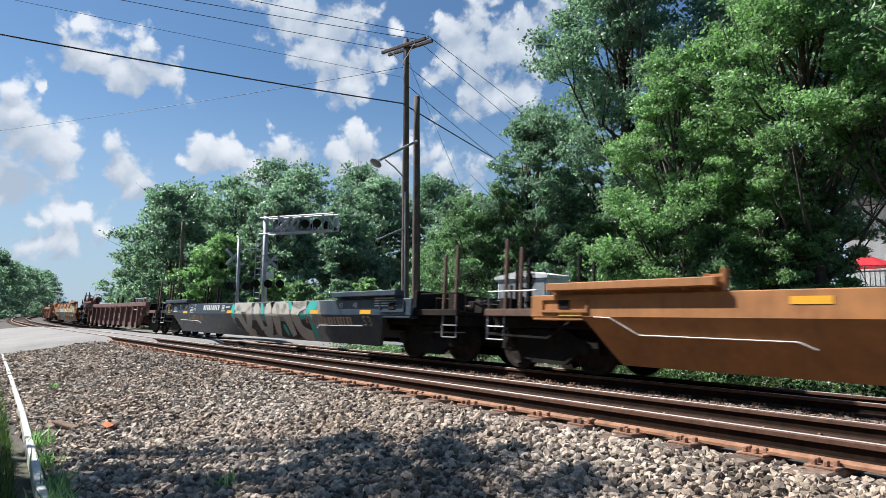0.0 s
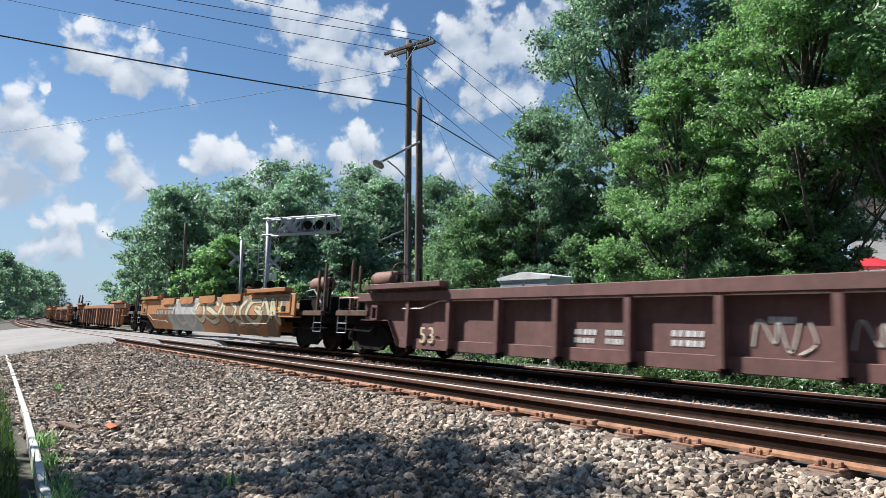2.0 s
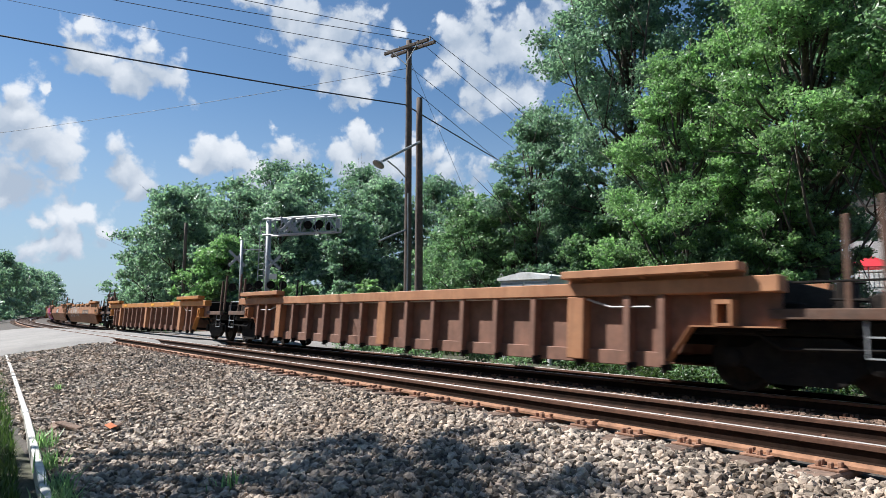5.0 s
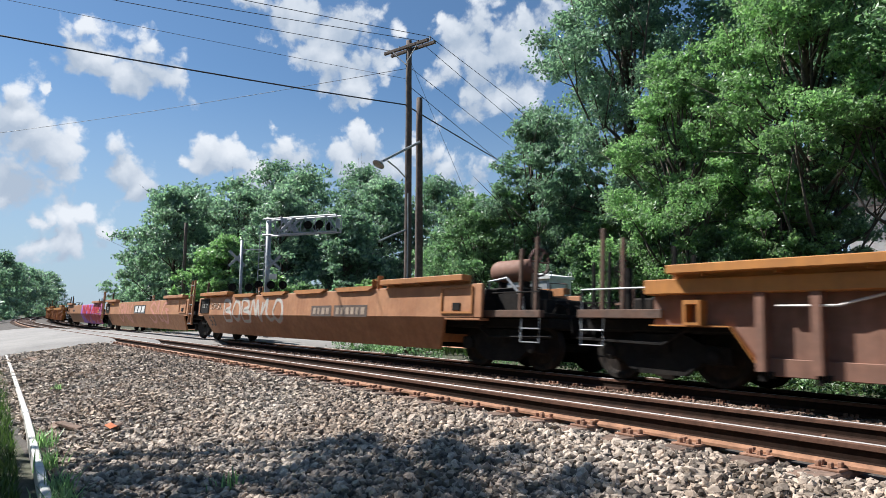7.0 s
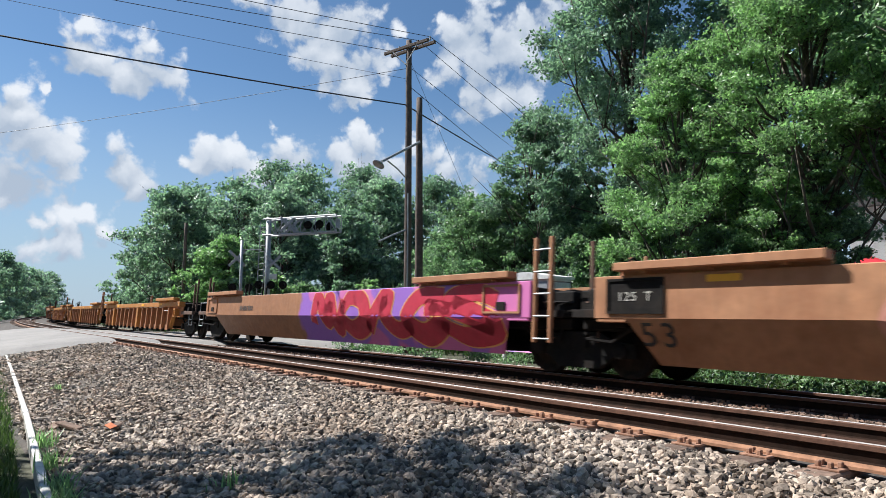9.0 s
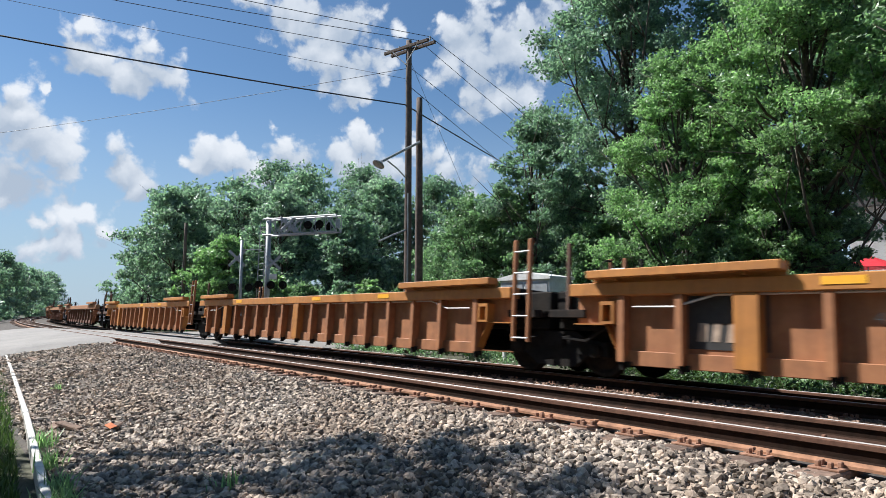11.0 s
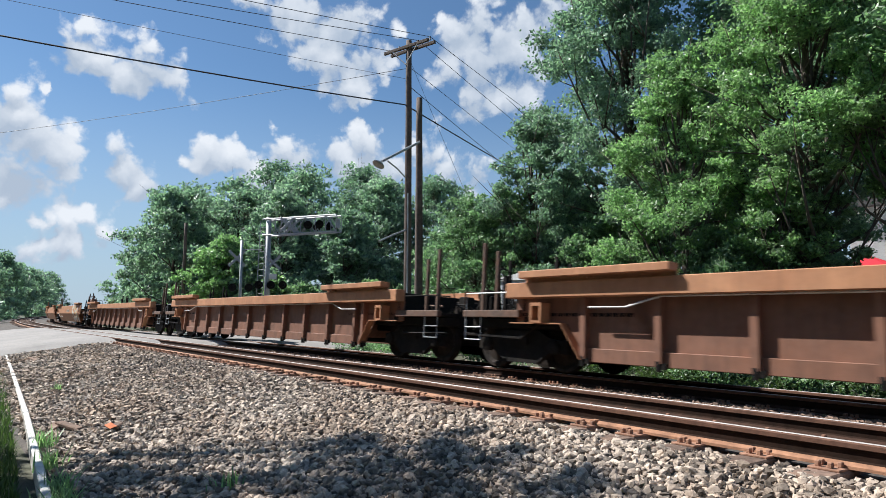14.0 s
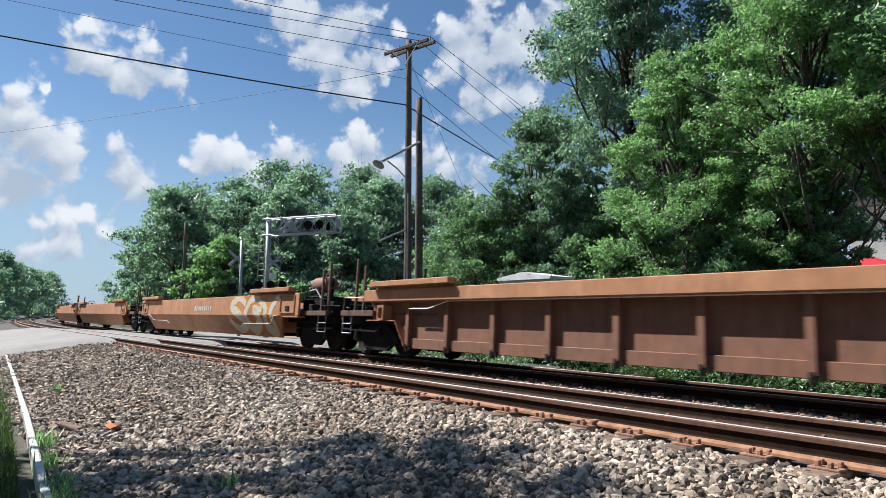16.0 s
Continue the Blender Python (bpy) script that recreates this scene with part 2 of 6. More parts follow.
pole_mat = surface("weathered_pole", (0.13, 0.095, 0.075), 0.9, vary=0.35, scale=7, stain=(0.06, 0.045, 0.035), stain_scale=2, streaks=0.6, bump=0.4, bump_scale=30)
wire_mat = surface("black_cable", (0.02, 0.02, 0.022), 0.6, bump=0)
bark_mat = surface("bark", (0.09, 0.07, 0.055), 0.95, vary=0.4, scale=9, streaks=0.5, bump=0.7, bump_scale=25)
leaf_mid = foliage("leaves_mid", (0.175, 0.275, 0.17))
# blue raised: bluish haze of the distant wood mixed into the leaf colour
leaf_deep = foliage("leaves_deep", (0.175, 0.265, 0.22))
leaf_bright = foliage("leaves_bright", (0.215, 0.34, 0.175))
# distance haze painted into the leaves, paler and bluer than their own green
leaf_hazed = foliage("leaves_haze_tinted", (0.215, 0.31, 0.265))
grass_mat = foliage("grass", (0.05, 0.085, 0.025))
ORANGE = surface("faded_orange_paint", (0.42, 0.175, 0.052), 0.65, vary=0.14, scale=4, stain=RUST, stain_amount=0.3, stain_scale=1.4, streaks=0.35, bump=0.08)
YELLOW_ORANGE = surface("yellow_orange_paint", (0.46, 0.185, 0.035), 0.6, vary=0.14, scale=4, stain=RUST, stain_amount=0.28, stain_scale=1.4, streaks=0.3, bump=0.08)
RUSTY_ORANGE = surface("rusty_orange_paint", (0.36, 0.15, 0.06), 0.7, vary=0.18, scale=4, stain=RUST, stain_amount=0.35, stain_scale=1.4, streaks=0.4, bump=0.08)
BROWN = surface("dirty_brown_paint", (0.235, 0.115, 0.075), 0.75, vary=0.2, scale=4, stain=(0.09, 0.05, 0.035), stain_amount=0.4, stain_scale=1.6, streaks=0.4, bump=0.1)
TAN = surface("sunburnt_tan_paint", (0.42, 0.2, 0.095), 0.7, vary=0.16, scale=4, stain=(0.27, 0.1, 0.04), stain_amount=0.45, stain_scale=1.2, streaks=0.3, bump=0.08)
DARK_BROWN = surface("dark_brown_paint", (0.175, 0.082, 0.05), 0.75, vary=0.2, scale=4, stain=(0.25, 0.1, 0.05), stain_amount=0.35, stain_scale=1.2, streaks=0.4, bump=0.1)
OXIDE = surface("oxide_red_paint", (0.16, 0.075, 0.066), 0.75, vary=0.2, scale=4, stain=(0.08, 0.045, 0.035), stain_amount=0.4, stain_scale=1.6, streaks=0.4, bump=0.1)
NAVY = surface("navy_blue_paint", (0.022, 0.042, 0.068), 0.5, vary=0.15, scale=4, stain=(0.09, 0.085, 0.08), stain_amount=0.25, stain_scale=1.5, streaks=0.2, bump=0.05)

CAMO = surface("orange_paint_with_camouflage_graffiti", (0.42, 0.175, 0.052), 0.65, vary=0.14, scale=4, stain=RUST, stain_amount=0.3, stain_scale=1.4, streaks=0.3, bump=0.08,
               washes=((-4.2, 0.6, (0.33, 0.33, 0.31), (0.42, 0.42, 0.4), 1.2), (0.2, 9.5, (0.25, 0.19, 0.12), (0.5, 0.23, 0.09), 1.1)))
PINK = surface("orange_paint_with_pink_wash", (0.37, 0.17, 0.08), 0.6, vary=0.12, scale=4, stain=RUST, stain_amount=0.25, stain_scale=1.4, streaks=0.25, bump=0.08,
               washes=((0.0, 9.6, (0.62, 0.16, 0.42), (0.3, 0.13, 0.55), 0.9),))
NAVY_TAGGED = surface("navy_paint_with_grey_wash", (0.022, 0.042, 0.068), 0.5, vary=0.15, scale=4, stain=(0.09, 0.085, 0.08), stain_amount=0.25, stain_scale=1.5, streaks=0.2, bump=0.05,
                      washes=((-1.3, 5.6, (0.08, 0.085, 0.09), (0.3, 0.31, 0.32), 1.0),))
cream_spray = surface("cream_spray_paint", (0.62, 0.54, 0.36), 0.6, vary=0.12, scale=5, bump=0)
white_spray = surface("white_spray_paint", (0.52, 0.49, 0.43), 0.6, vary=0.15, scale=5, stain=(0.35, 0.27, 0.2), stain_amount=0.2, bump=0)
red_spray = surface("red_spray_paint", (0.5, 0.03, 0.06), 0.5, vary=0.15, scale=3, bump=0)
gold_spray = surface("gold_spray_paint", (0.8, 0.45, 0.14), 0.5, vary=0.1, bump=0)
teal_spray = surface("teal_spray_paint", (0.06, 0.45, 0.4), 0.5, vary=0.1, bump=0)
drab_spray = surface("drab_olive_spray_paint", (0.13, 0.1, 0.065), 0.7, vary=0.2, bump=0)
black_spray = surface("black_spray_paint", (0.03, 0.028, 0.027), 0.6, vary=0.2, bump=0)
rose_spray = surface("dull_rose_spray_paint", (0.5, 0.22, 0.16), 0.6, vary=0.15, bump=0)
faded_mark = surface("faded_pale_lettering", (0.36, 0.27, 0.2), 0.7, vary=0.3, bump=0)
mark_dark = surface("faded_dark_lettering", (0.1, 0.07, 0.055), 0.7, vary=0.2, bump=0)

# ---------------------------------------------------------------- building helpers
MESHES = {}


def finish(name, bm, material, smooth=False):
    me = bpy.data.meshes.new(name)
    bm.normal_update()
    bm.to_mesh(me)
    bm.free()
    for m in material if isinstance(material, (list, tuple)) else [material]:
        me.materials.append(m)
    if smooth:
        me.polygons.foreach_set("use_smooth", [True] * len(me.polygons))
    return me


def part(name, bm, material, parent=None, label="", smooth=False, at=None):
    """Links a bmesh, or a mesh made before, as one object under a thing or a part."""
    me = bm if isinstance(bm, bpy.types.Mesh) else finish(name, bm, material, smooth)
    ob = new(name, me)
    if parent is not None:
        ob.parent = parent
    if at is not None:
        ob.matrix_basis = at if isinstance(at, Matrix) else Matrix.Translation(at)
    if label:
        ob["label"] = label
    return ob


def thing(name, label, category, group="", at=(0, 0, 0), kind=""):
    e = new(name)
    e.empty_display_size = 0.2
    e.matrix_basis = at if isinstance(at, Matrix) else Matrix.Translation(at)
    return tagged(e, label, category, group, kind)


def box(bm, x0, x1, y0, y1, z0, z1, m=None):
    vs = [bm.verts.new((x, y, z)) for x in (x0, x1) for y in (y0, y1) for z in (z0, z1)]
    for f in ((0, 1, 3, 2), (4, 6, 7, 5), (0, 4, 5, 1), (2, 3, 7, 6), (0, 2, 6, 4), (1, 5, 7, 3)):
        bm.faces.new([vs[i] for i in f])
    if m is not None:
        bmesh.ops.transform(bm, matrix=m, verts=vs)
    return vs


def chamfer_box(bm, x0, x1, y0, y1, z0, z1, c=0.015):
    b = bmesh.new()
    box(b, x0, x1, y0, y1, z0, z1)
    bmesh.ops.recalc_face_normals(b, faces=b.faces)
    bmesh.ops.bevel(b, geom=b.edges[:], offset=c, segments=1, affect="EDGES")
    me = bpy.data.meshes.new("tmp")
    b.to_mesh(me)
    b.free()
    bm.from_mesh(me)
    bpy.data.meshes.remove(me)


def prism(bm, outline, y0, y1):
    """An outline in x and z, drawn out along y."""
    a = [bm.verts.new((x, y0, z)) for x, z in outline]
    b = [bm.verts.new((x, y1, z)) for x, z in outline]
    fs = [bm.faces.new(a), bm.faces.new(b[::-1])]
    n = len(a)
    for i in range(n):
        fs.append(bm.faces.new((a[i], b[i], b[(i + 1) % n], a[(i + 1) % n])))
    bmesh.ops.recalc_face_normals(bm, faces=fs)


def tube(bm, pts, r, sides=6, taper=None):
    """A round bar along a line of points, with capped ends."""
    rings = []
    pts = [Vector(p) for p in pts]
    for i, p in enumerate(pts):
        d = (pts[min(i + 1, len(pts) - 1)] - pts[max(i - 1, 0)]).normalized()
        side = d.orthogonal().normalized()
        if abs(d.z) < 0.9:
            side = d.cross(Vector((0, 0, 1))).normalized()
        up = side.cross(d)
        rr = r if taper is None else r * (1 + (taper - 1) * i / (len(pts) - 1))
        rings.append([bm.verts.new(p + (side * math.cos(k * math.tau / sides) + up * math.sin(k * math.tau / sides)) * rr) for k in range(sides)])
    fs = []
    for a, b in zip(rings, rings[1:]):
        for k in range(sides):
            fs.append(bm.faces.new((a[k], a[(k + 1) % sides], b[(k + 1) % sides], b[k])))
    fs.append(bm.faces.new(rings[0][::-1]))
    fs.append(bm.faces.new(rings[-1]))
    bmesh.ops.recalc_face_normals(bm, faces=fs)


def lathe(bm, profile, axis_y=True, sides=28, at=(0, 0, 0)):
    """Turns a profile of (radius, offset) about the y axis."""
    rings = []
    for r, o in profile:
        rings.append([bm.verts.new((at[0] + r * math.cos(k * math.tau / sides), at[1] + o, at[2] + r * math.sin(k * math.tau / sides))) for k in range(sides)])
    fs = []
    for a, b in zip(rings, rings[1:]):
        for k in range(sides):
            fs.append(bm.faces.new((a[k], a[(k + 1) % sides], b[(k + 1) % sides], b[k])))
    fs.append(bm.faces.new(rings[0]))
    fs.append(bm.faces.new(rings[-1]))
    bmesh.ops.recalc_face_normals(bm, faces=fs)


def cached(key, make, material, smooth=False):
    if key not in MESHES:
        bm = bmesh.new()
        make(bm)
        MESHES[key] = finish(key[0] if isinstance(key, tuple) else key, bm, material, smooth)
    return MESHES[key]


# ---------------------------------------------------------------- the line: straight, then a long bend away
NEAR_Y, FAR_Y, BEND_X, BEND_R = 5.75, 9.75, -35.0, 650.0
TILT = 3.7                                  # superelevation, degrees, low side away from the eye
NEAR_Z, FAR_Z = 0.55, 0.318                 # railhead height on each centre line


def on_line(q, yc):
    """Centre of a line at chainage q: x, y and heading."""
    r = BEND_R - (yc - FAR_Y)
    if q > BEND_X:
        return q, yc, 0.0
    a = (BEND_X - q) / r
    return BEND_X - r * math.sin(a), yc + r * (1 - math.cos(a)), -a


def line_pose(q, yc, z, tilt=True):
    x, y, a = on_line(q, yc)
    return pose(x, y, z, -TILT if tilt else 0, 0, math.degrees(a))


def sweep(bm, outline, qs, yc, z, closed=True, tilt=True):
    """An outline in y and z carried along a line."""
    rings = []
    for q in qs:
        m = Matrix.Translation((*on_line(q, yc)[:2], z)) @ Matrix.Rotation(on_line(q, yc)[2], 4, "Z")
        if tilt:
            m = m @ Matrix.Rotation(radians(-TILT), 4, "X")
        rings.append([bm.verts.new(m @ Vector((0, y, h))) for y, h in outline])
    n = len(outline)
    fs = []
    for a, b in zip(rings, rings[1:]):
        for k in range(n if closed else n - 1):
            fs.append(bm.faces.new((a[k], a[(k + 1) % n], b[(k + 1) % n], b[k])))
    if closed:
        fs += [bm.faces.new(rings[0]), bm.faces.new(rings[-1])]
    bmesh.ops.recalc_face_normals(bm, faces=fs)


QS = [-330 + 5 * i for i in range(59)] + [-35, -30, -20, -10, 0, 20, 60, 120, 200, 340]

# ---------------------------------------------------------------- ground, ballast, road
def build_ground():
    bm = bmesh.new()
    xs = [-3000, -800, -300, -150, -80, -60, -50, -40, -20, -10, 0, 10, 30, 80, 300, 900, 3000]
    ys = [-3000, -800, -200, -60, -20, -8, -2, 0.9, 5, 12.5, 16, 22, 30, 60, 150, 400, 900, 3000]
    grid = [[bm.verts.new((x, y, -0.03 + (0.12 * noise.noise((x * 0.21, y * 0.23, 0)) if 13 < y < 200 or -30 < y < 0 else 0.0))) for y in ys] for x in xs]
    for i in range(len(xs) - 1):
        for j in range(len(ys) - 1):
            bm.faces.new((grid[i][j], grid[i + 1][j], grid[i + 1][j + 1], grid[i][j + 1]))
    tagged(part("ground", bm, soil_mat, smooth=True), "weedy brown-green soil beside the railway", "ground", kind="structure")


BED = [(0.7, -0.06), (1.1, 0.03), (1.7, 0.1), (3.0, 0.25), (4.0, 0.38), (4.35, 0.415), (4.58, 0.41), (4.7, 0.38), (5.0, 0.37), (6.5, 0.28), (7.2, 0.25), (7.7, 0.2), (8.3, 0.19),
       (9.0, 0.15), (10.5, 0.06), (11.3, 0.02), (12.3, -0.08)]


def bed_z(y):
    for (a, za), (b, zb) in zip(BED, BED[1:]):
        if a <= y <= b:
            return za + (zb - za) * (y - a) / (b - a)
    return -0.05


def build_bed():
    bm = bmesh.new()
    sweep(bm, [(y - FAR_Y, z) for y, z in BED], QS, FAR_Y, 0, closed=False, tilt=False)
    tagged(part("ballast_bed", bm, bed_mat, smooth=True), "grey-brown crushed stone track bed", "track bed", kind="structure")


ROAD_X0, ROAD_X1 = -44.0, -25.2


def build_road():
    bm = bmesh.new()
    prof = [(-90, 0.0), (-20, 0.02), (0, 0.12), (2.0, 0.34), (3.4, 0.5), (4.4, 0.575), (5.0, 0.572), (6.5, 0.475), (7.2, 0.44), (8.2, 0.375), (9.0, 0.34), (10.5, 0.245), (11.5, 0.2),
            (20, 0.1), (90, 0.2)]
    cross = [(ROAD_X0 - 2.5, 0.32), (ROAD_X0, 0), (-40, 0), (-36, 0), (-32, 0), (-28, 0), (ROAD_X1, 0), (ROAD_X1 + 0.5, 0.04), (ROAD_X1 + 2.2, 0.36)]
    rings = [[bm.verts.new((x, y, z - drop)) for y, z in prof] + [bm.verts.new((x, y, -0.5)) for y, z in prof[::-1]] for x, drop in cross]
    n = len(rings[0])
    fs = []
    for a, b in zip(rings, rings[1:]):
        for k in range(n):
            fs.append(bm.faces.new((a[k], a[(k + 1) % n], b[(k + 1) % n], b[k])))
    fs += [bm.faces.new(rings[0]), bm.faces.new(rings[-1])]
    bmesh.ops.recalc_face_normals(bm, faces=fs)
    tagged(part("road", bm, road_mat), "pale worn asphalt road crossing the tracks", "road", kind="structure")


build_ground()
build_bed()
build_road()

# ---------------------------------------------------------------- tracks
RAIL = [(-0.085, -0.178), (-0.085, -0.156), (-0.03, -0.134), (-0.01, -0.122), (-0.01, -0.052), (-0.033, -0.042), (-0.035, -0.01), (-0.026, 0.0),
        (0.026, 0.0), (0.035, -0.01), (0.033, -0.042), (0.01, -0.052), (0.01, -0.122), (0.03, -0.134), (0.085, -0.156), (0.085, -0.178)]


def tie_plate(bm):
    chamfer_box(bm, -0.1, 0.1, -0.24, 0.2, -0.19, -0.173, 0.004)
    for sx, sy in ((-0.06, -0.1), (0.06, -0.1), (0.05, 0.1), (-0.05, -0.19), (0.03, -0.195)):
        chamfer_box(bm, sx - 0.015, sx + 0.015, sy - 0.02, sy + 0.026, -0.174, -0.135, 0.005)


def build_track(name, yc, z, label, q0, q1):
    track = thing(name, label, "railway track", kind="structure")
    for s in (-1, 1):
        bm = bmesh.new()
        sweep(bm, [(y + s * 0.752, h) for y, h in RAIL], QS, yc, z)
        bm.faces.ensure_lookup_table()
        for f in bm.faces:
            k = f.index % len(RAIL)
            # web faces take the colour with the head's shade painted in
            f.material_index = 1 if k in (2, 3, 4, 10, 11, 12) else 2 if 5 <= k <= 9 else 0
        rail = part("rail", bm, [rail_mat if s < 0 and name == "near_track" else foot_dark, web_mat, head_side], track, "rusty steel rail with shade painted on its oily web")
        bm = bmesh.new()
        sweep(bm, [(y + s * 0.752, h) for y, h in ((-0.016, -0.001), (-0.01, 0.004), (0.018, 0.004), (0.024, -0.001))], QS, yc, z)
        part("running_surface", bm, head_mat, rail, "polished bright running surface")
        if s < 0:
            bm = bmesh.new()
            chamfer_box(bm, -0.03, 0.03, -0.752 - 0.09, -0.752 - 0.012, -0.165, -0.125, 0.006)
            if name == "near_track":
                part("rail_clip", bm, rail_mat, rail, "rusty clip on the rail foot", at=line_pose(-3.7, yc, z))
            else:
                bm.free()
    tie = cached("tie", lambda bm: chamfer_box(bm, -0.115, 0.115, -1.3, 1.3, -0.37, -0.19, 0.012), tie_mat)
    plate = cached("tie_plate", tie_plate, plate_mat)
    n = int((q1 - q0) / 0.527)
    for i in range(n):
        q = q0 + 0.527 * i
        ob = part("tie", tie, None, track, at=line_pose(q, yc, z) @ pose(random.uniform(-0.02, 0.02), random.uniform(-0.05, 0.05), 0, 0, 0, random.uniform(-1.2, 1.2)))
        for s in (-1, 1):
            part("tie_plate", plate, None, ob, at=pose(0, s * 0.752, 0, 0, 0, 0 if s < 0 else 180))
    bm = bmesh.new()
    for k in range(150):
        q = ROAD_X0 - 0.4 - 0.56 * k
        box(bm, -0.115, 0.115, -1.3, 1.3, -0.37, -0.19, line_pose(q, yc, z))
    for k in range(60):
        box(bm, -0.115, 0.115, -1.3, 1.3, -0.37, -0.19, line_pose(q1 + 0.56 * k, yc, z))
    bmesh.ops.recalc_face_normals(bm, faces=bm.faces)
    tagged(part("far_ties", bm, tie_mat, track), kind="stuff")
    return track


build_track("near_track", NEAR_Y, NEAR_Z, "empty rusty railway track on wooden ties", -24.82, 5)
build_track("far_track", FAR_Y, FAR_Z, "railway track under the passing freight train", -24.9, 4)


# ---------------------------------------------------------------- loose stones
def build_stones():
    rng = np.random.default_rng(4)
    bm = bmesh.new()
    bmesh.ops.create_cube(bm, size=1.35)
    bmesh.ops.triangulate(bm, faces=bm.faces)
    shapes = [(np.array([v.co for v in bm.verts]), np.array([[v.index for v in f.verts] for f in bm.faces]))]
    bm.free()
    bm = bmesh.new()
    bmesh.ops.create_icosphere(bm, subdivisions=1, radius=1)
    shapes.append((np.array([v.co for v in bm.verts]), np.array([[v.index for v in f.verts] for f in bm.faces])))
    bm.free()
    zones = [(-5.2, 1.5, 0.95, 4.95, 860, 0.017, 0.039), (-7.5, -5.2, 0.95, 4.95, 800, 0.018, 0.038), (-13, -7.5, 0.9, 4.95, 620, 0.019, 0.037), (-25, -13, 1.0, 4.95, 330, 0.024, 0.044),
             (-13, 1.5, 6.65, 8.88, 520, 0.022, 0.038), (-25, -13, 6.65, 8.88, 170, 0.03, 0.05), (-7, 1.5, 5.2, 6.3, 150, 0.024, 0.036), (-16, 1.5, 9.12, 10.4, 160, 0.026, 0.042),
             (-24, 3, 11.0, 13.2, 190, 0.03, 0.05), (1.5, 9, 0.95, 4.95, 230, 0.028, 0.05)]
    for zi, (x0, x1, y0, y1, dens, r0, r1) in enumerate(zones):
        n = int((x1 - x0) * (y1 - y0) * dens)
        base, faces = shapes[1 if zi < 2 else 0]
        k = len(base)
        x, y = rng.uniform(x0, x1, n), rng.uniform(y0, y1, n)
        hidden = (np.abs(np.mod(x + 24.82, 0.527) - 0.0) < 0.12) & (y > 4.5) & (y < 6.9)
        hidden |= (np.abs(y - 5.0) < 0.1) | (np.abs(y - 6.5) < 0.1)
        x, y = x[~hidden], y[~hidden]
        n = len(x)
        z = np.interp(y, [a for a, _ in BED], [b for _, b in BED])
        r = rng.uniform(r0, r1, n)
        z = z + r * rng.uniform(-0.25, 0.8, n)
        z[(y > 4.5) & (y < 4.95)] -= 0.015
        pts = base[None] * (1 + rng.uniform(-0.45, 0.35, (n, k, 3))) * rng.uniform(0.5, 1.35, (n, 1, 3)) * np.array([1.12, 1.12, 0.85])
        a, b = rng.uniform(0, math.tau, n), rng.uniform(-1.0, 1.0, n)
        ca, sa, cb, sb = np.cos(a), np.sin(a), np.cos(b), np.sin(b)
        o, l = np.zeros(n), np.ones(n)
        rz = np.stack([np.stack([ca, -sa, o], -1), np.stack([sa, ca, o], -1), np.stack([o, o, l], -1)], 1)
        rx = np.stack([np.stack([l, o, o], -1), np.stack([o, cb, -sb], -1), np.stack([o, sb, cb], -1)], 1)
        pts = np.einsum("nij,nkj->nki", rz @ rx, pts) * r[:, None, None] + np.stack([x, y, z], -1)[:, None]
        tri = (faces[None] + (np.arange(n) * k)[:, None, None]).reshape(-1, 3)
        me = bpy.data.meshes.new("ballast_stones")
        me.from_pydata(pts.reshape(-1, 3).tolist(), [], tri.tolist())
        me.materials.append(rusty_stone if 6.6 < y0 < 10 else stone_mat)
        tagged(new("ballast_stones", me), "sharp grey and tan ballast stones", "gravel", kind="stuff")


# ---------------------------------------------------------------- the train
def wheelset(bm):
    for s in (-1, 1):
        lathe(bm, [(0.16, s * 0.655), (0.4, s * 0.67), (0.475, s * 0.685), (0.475, s * 0.712), (0.455, s * 0.72), (0.448, s * 0.82), (0.39, s * 0.815), (0.33, s * 0.775),
                   (0.16, s * 0.8), (0.12, s * 0.84)], sides=24)
    lathe(bm, [(0.085, -0.98), (0.085, 0.98)], sides=10)


def side_frame(bm):
    for s in (-1, 1):
        y0, y1 = sorted((s * 0.93, s * 1.06))
        prism(bm, [(-1.15, 0.36), (-1.12, 0.6), (-0.7, 0.64), (-0.42, 0.78), (0.42, 0.78), (0.7, 0.64), (1.12, 0.6), (1.15, 0.36), (0.72, 0.37), (0.5, 0.22), (0.42, 0.16),
                   (-0.42, 0.16), (-0.5, 0.22), (-0.72, 0.37)], y0, y1)
        for x in (-0.875, 0.875):
            lathe(bm, [(0.13, s * 1.0), (0.13, s * 1.12), (0.07, s * 1.14)], sides=10, at=(x, 0, 0.47))
    box(bm, -0.2, 0.2, -1.1, 1.1, 0.5, 0.76)


def spring(bm):
    tube(bm, [(0.055 * math.cos(k * 0.9), 0.055 * math.sin(k * 0.9), 0.2 + 0.01 * k) for k in range(28)], 0.014, 4)


TRUCK_SETS = []


def add_truck(car, x):
    t = part("truck", cached("truck", side_frame, dark_mat), None, car, "grimy black cast truck frame", at=(x, 0, 0))
    for s in (-1, 1):
        for x in (-0.13, 0.13):
            part("spring", cached("spring", spring, wheel_mat), None, t, at=(x, s * 1.0, 0))
    ws = cached("wheelset", wheelset, wheel_mat, False)
    a = part("wheelset", ws, None, t, "steel wheels on an axle", at=(0.875, 0, 0.475))
    b = part("wheelset", ws, None, t, "steel wheels on an axle", at=(-0.875, 0, 0.475))
    TRUCK_SETS.append((a, b))
    return t


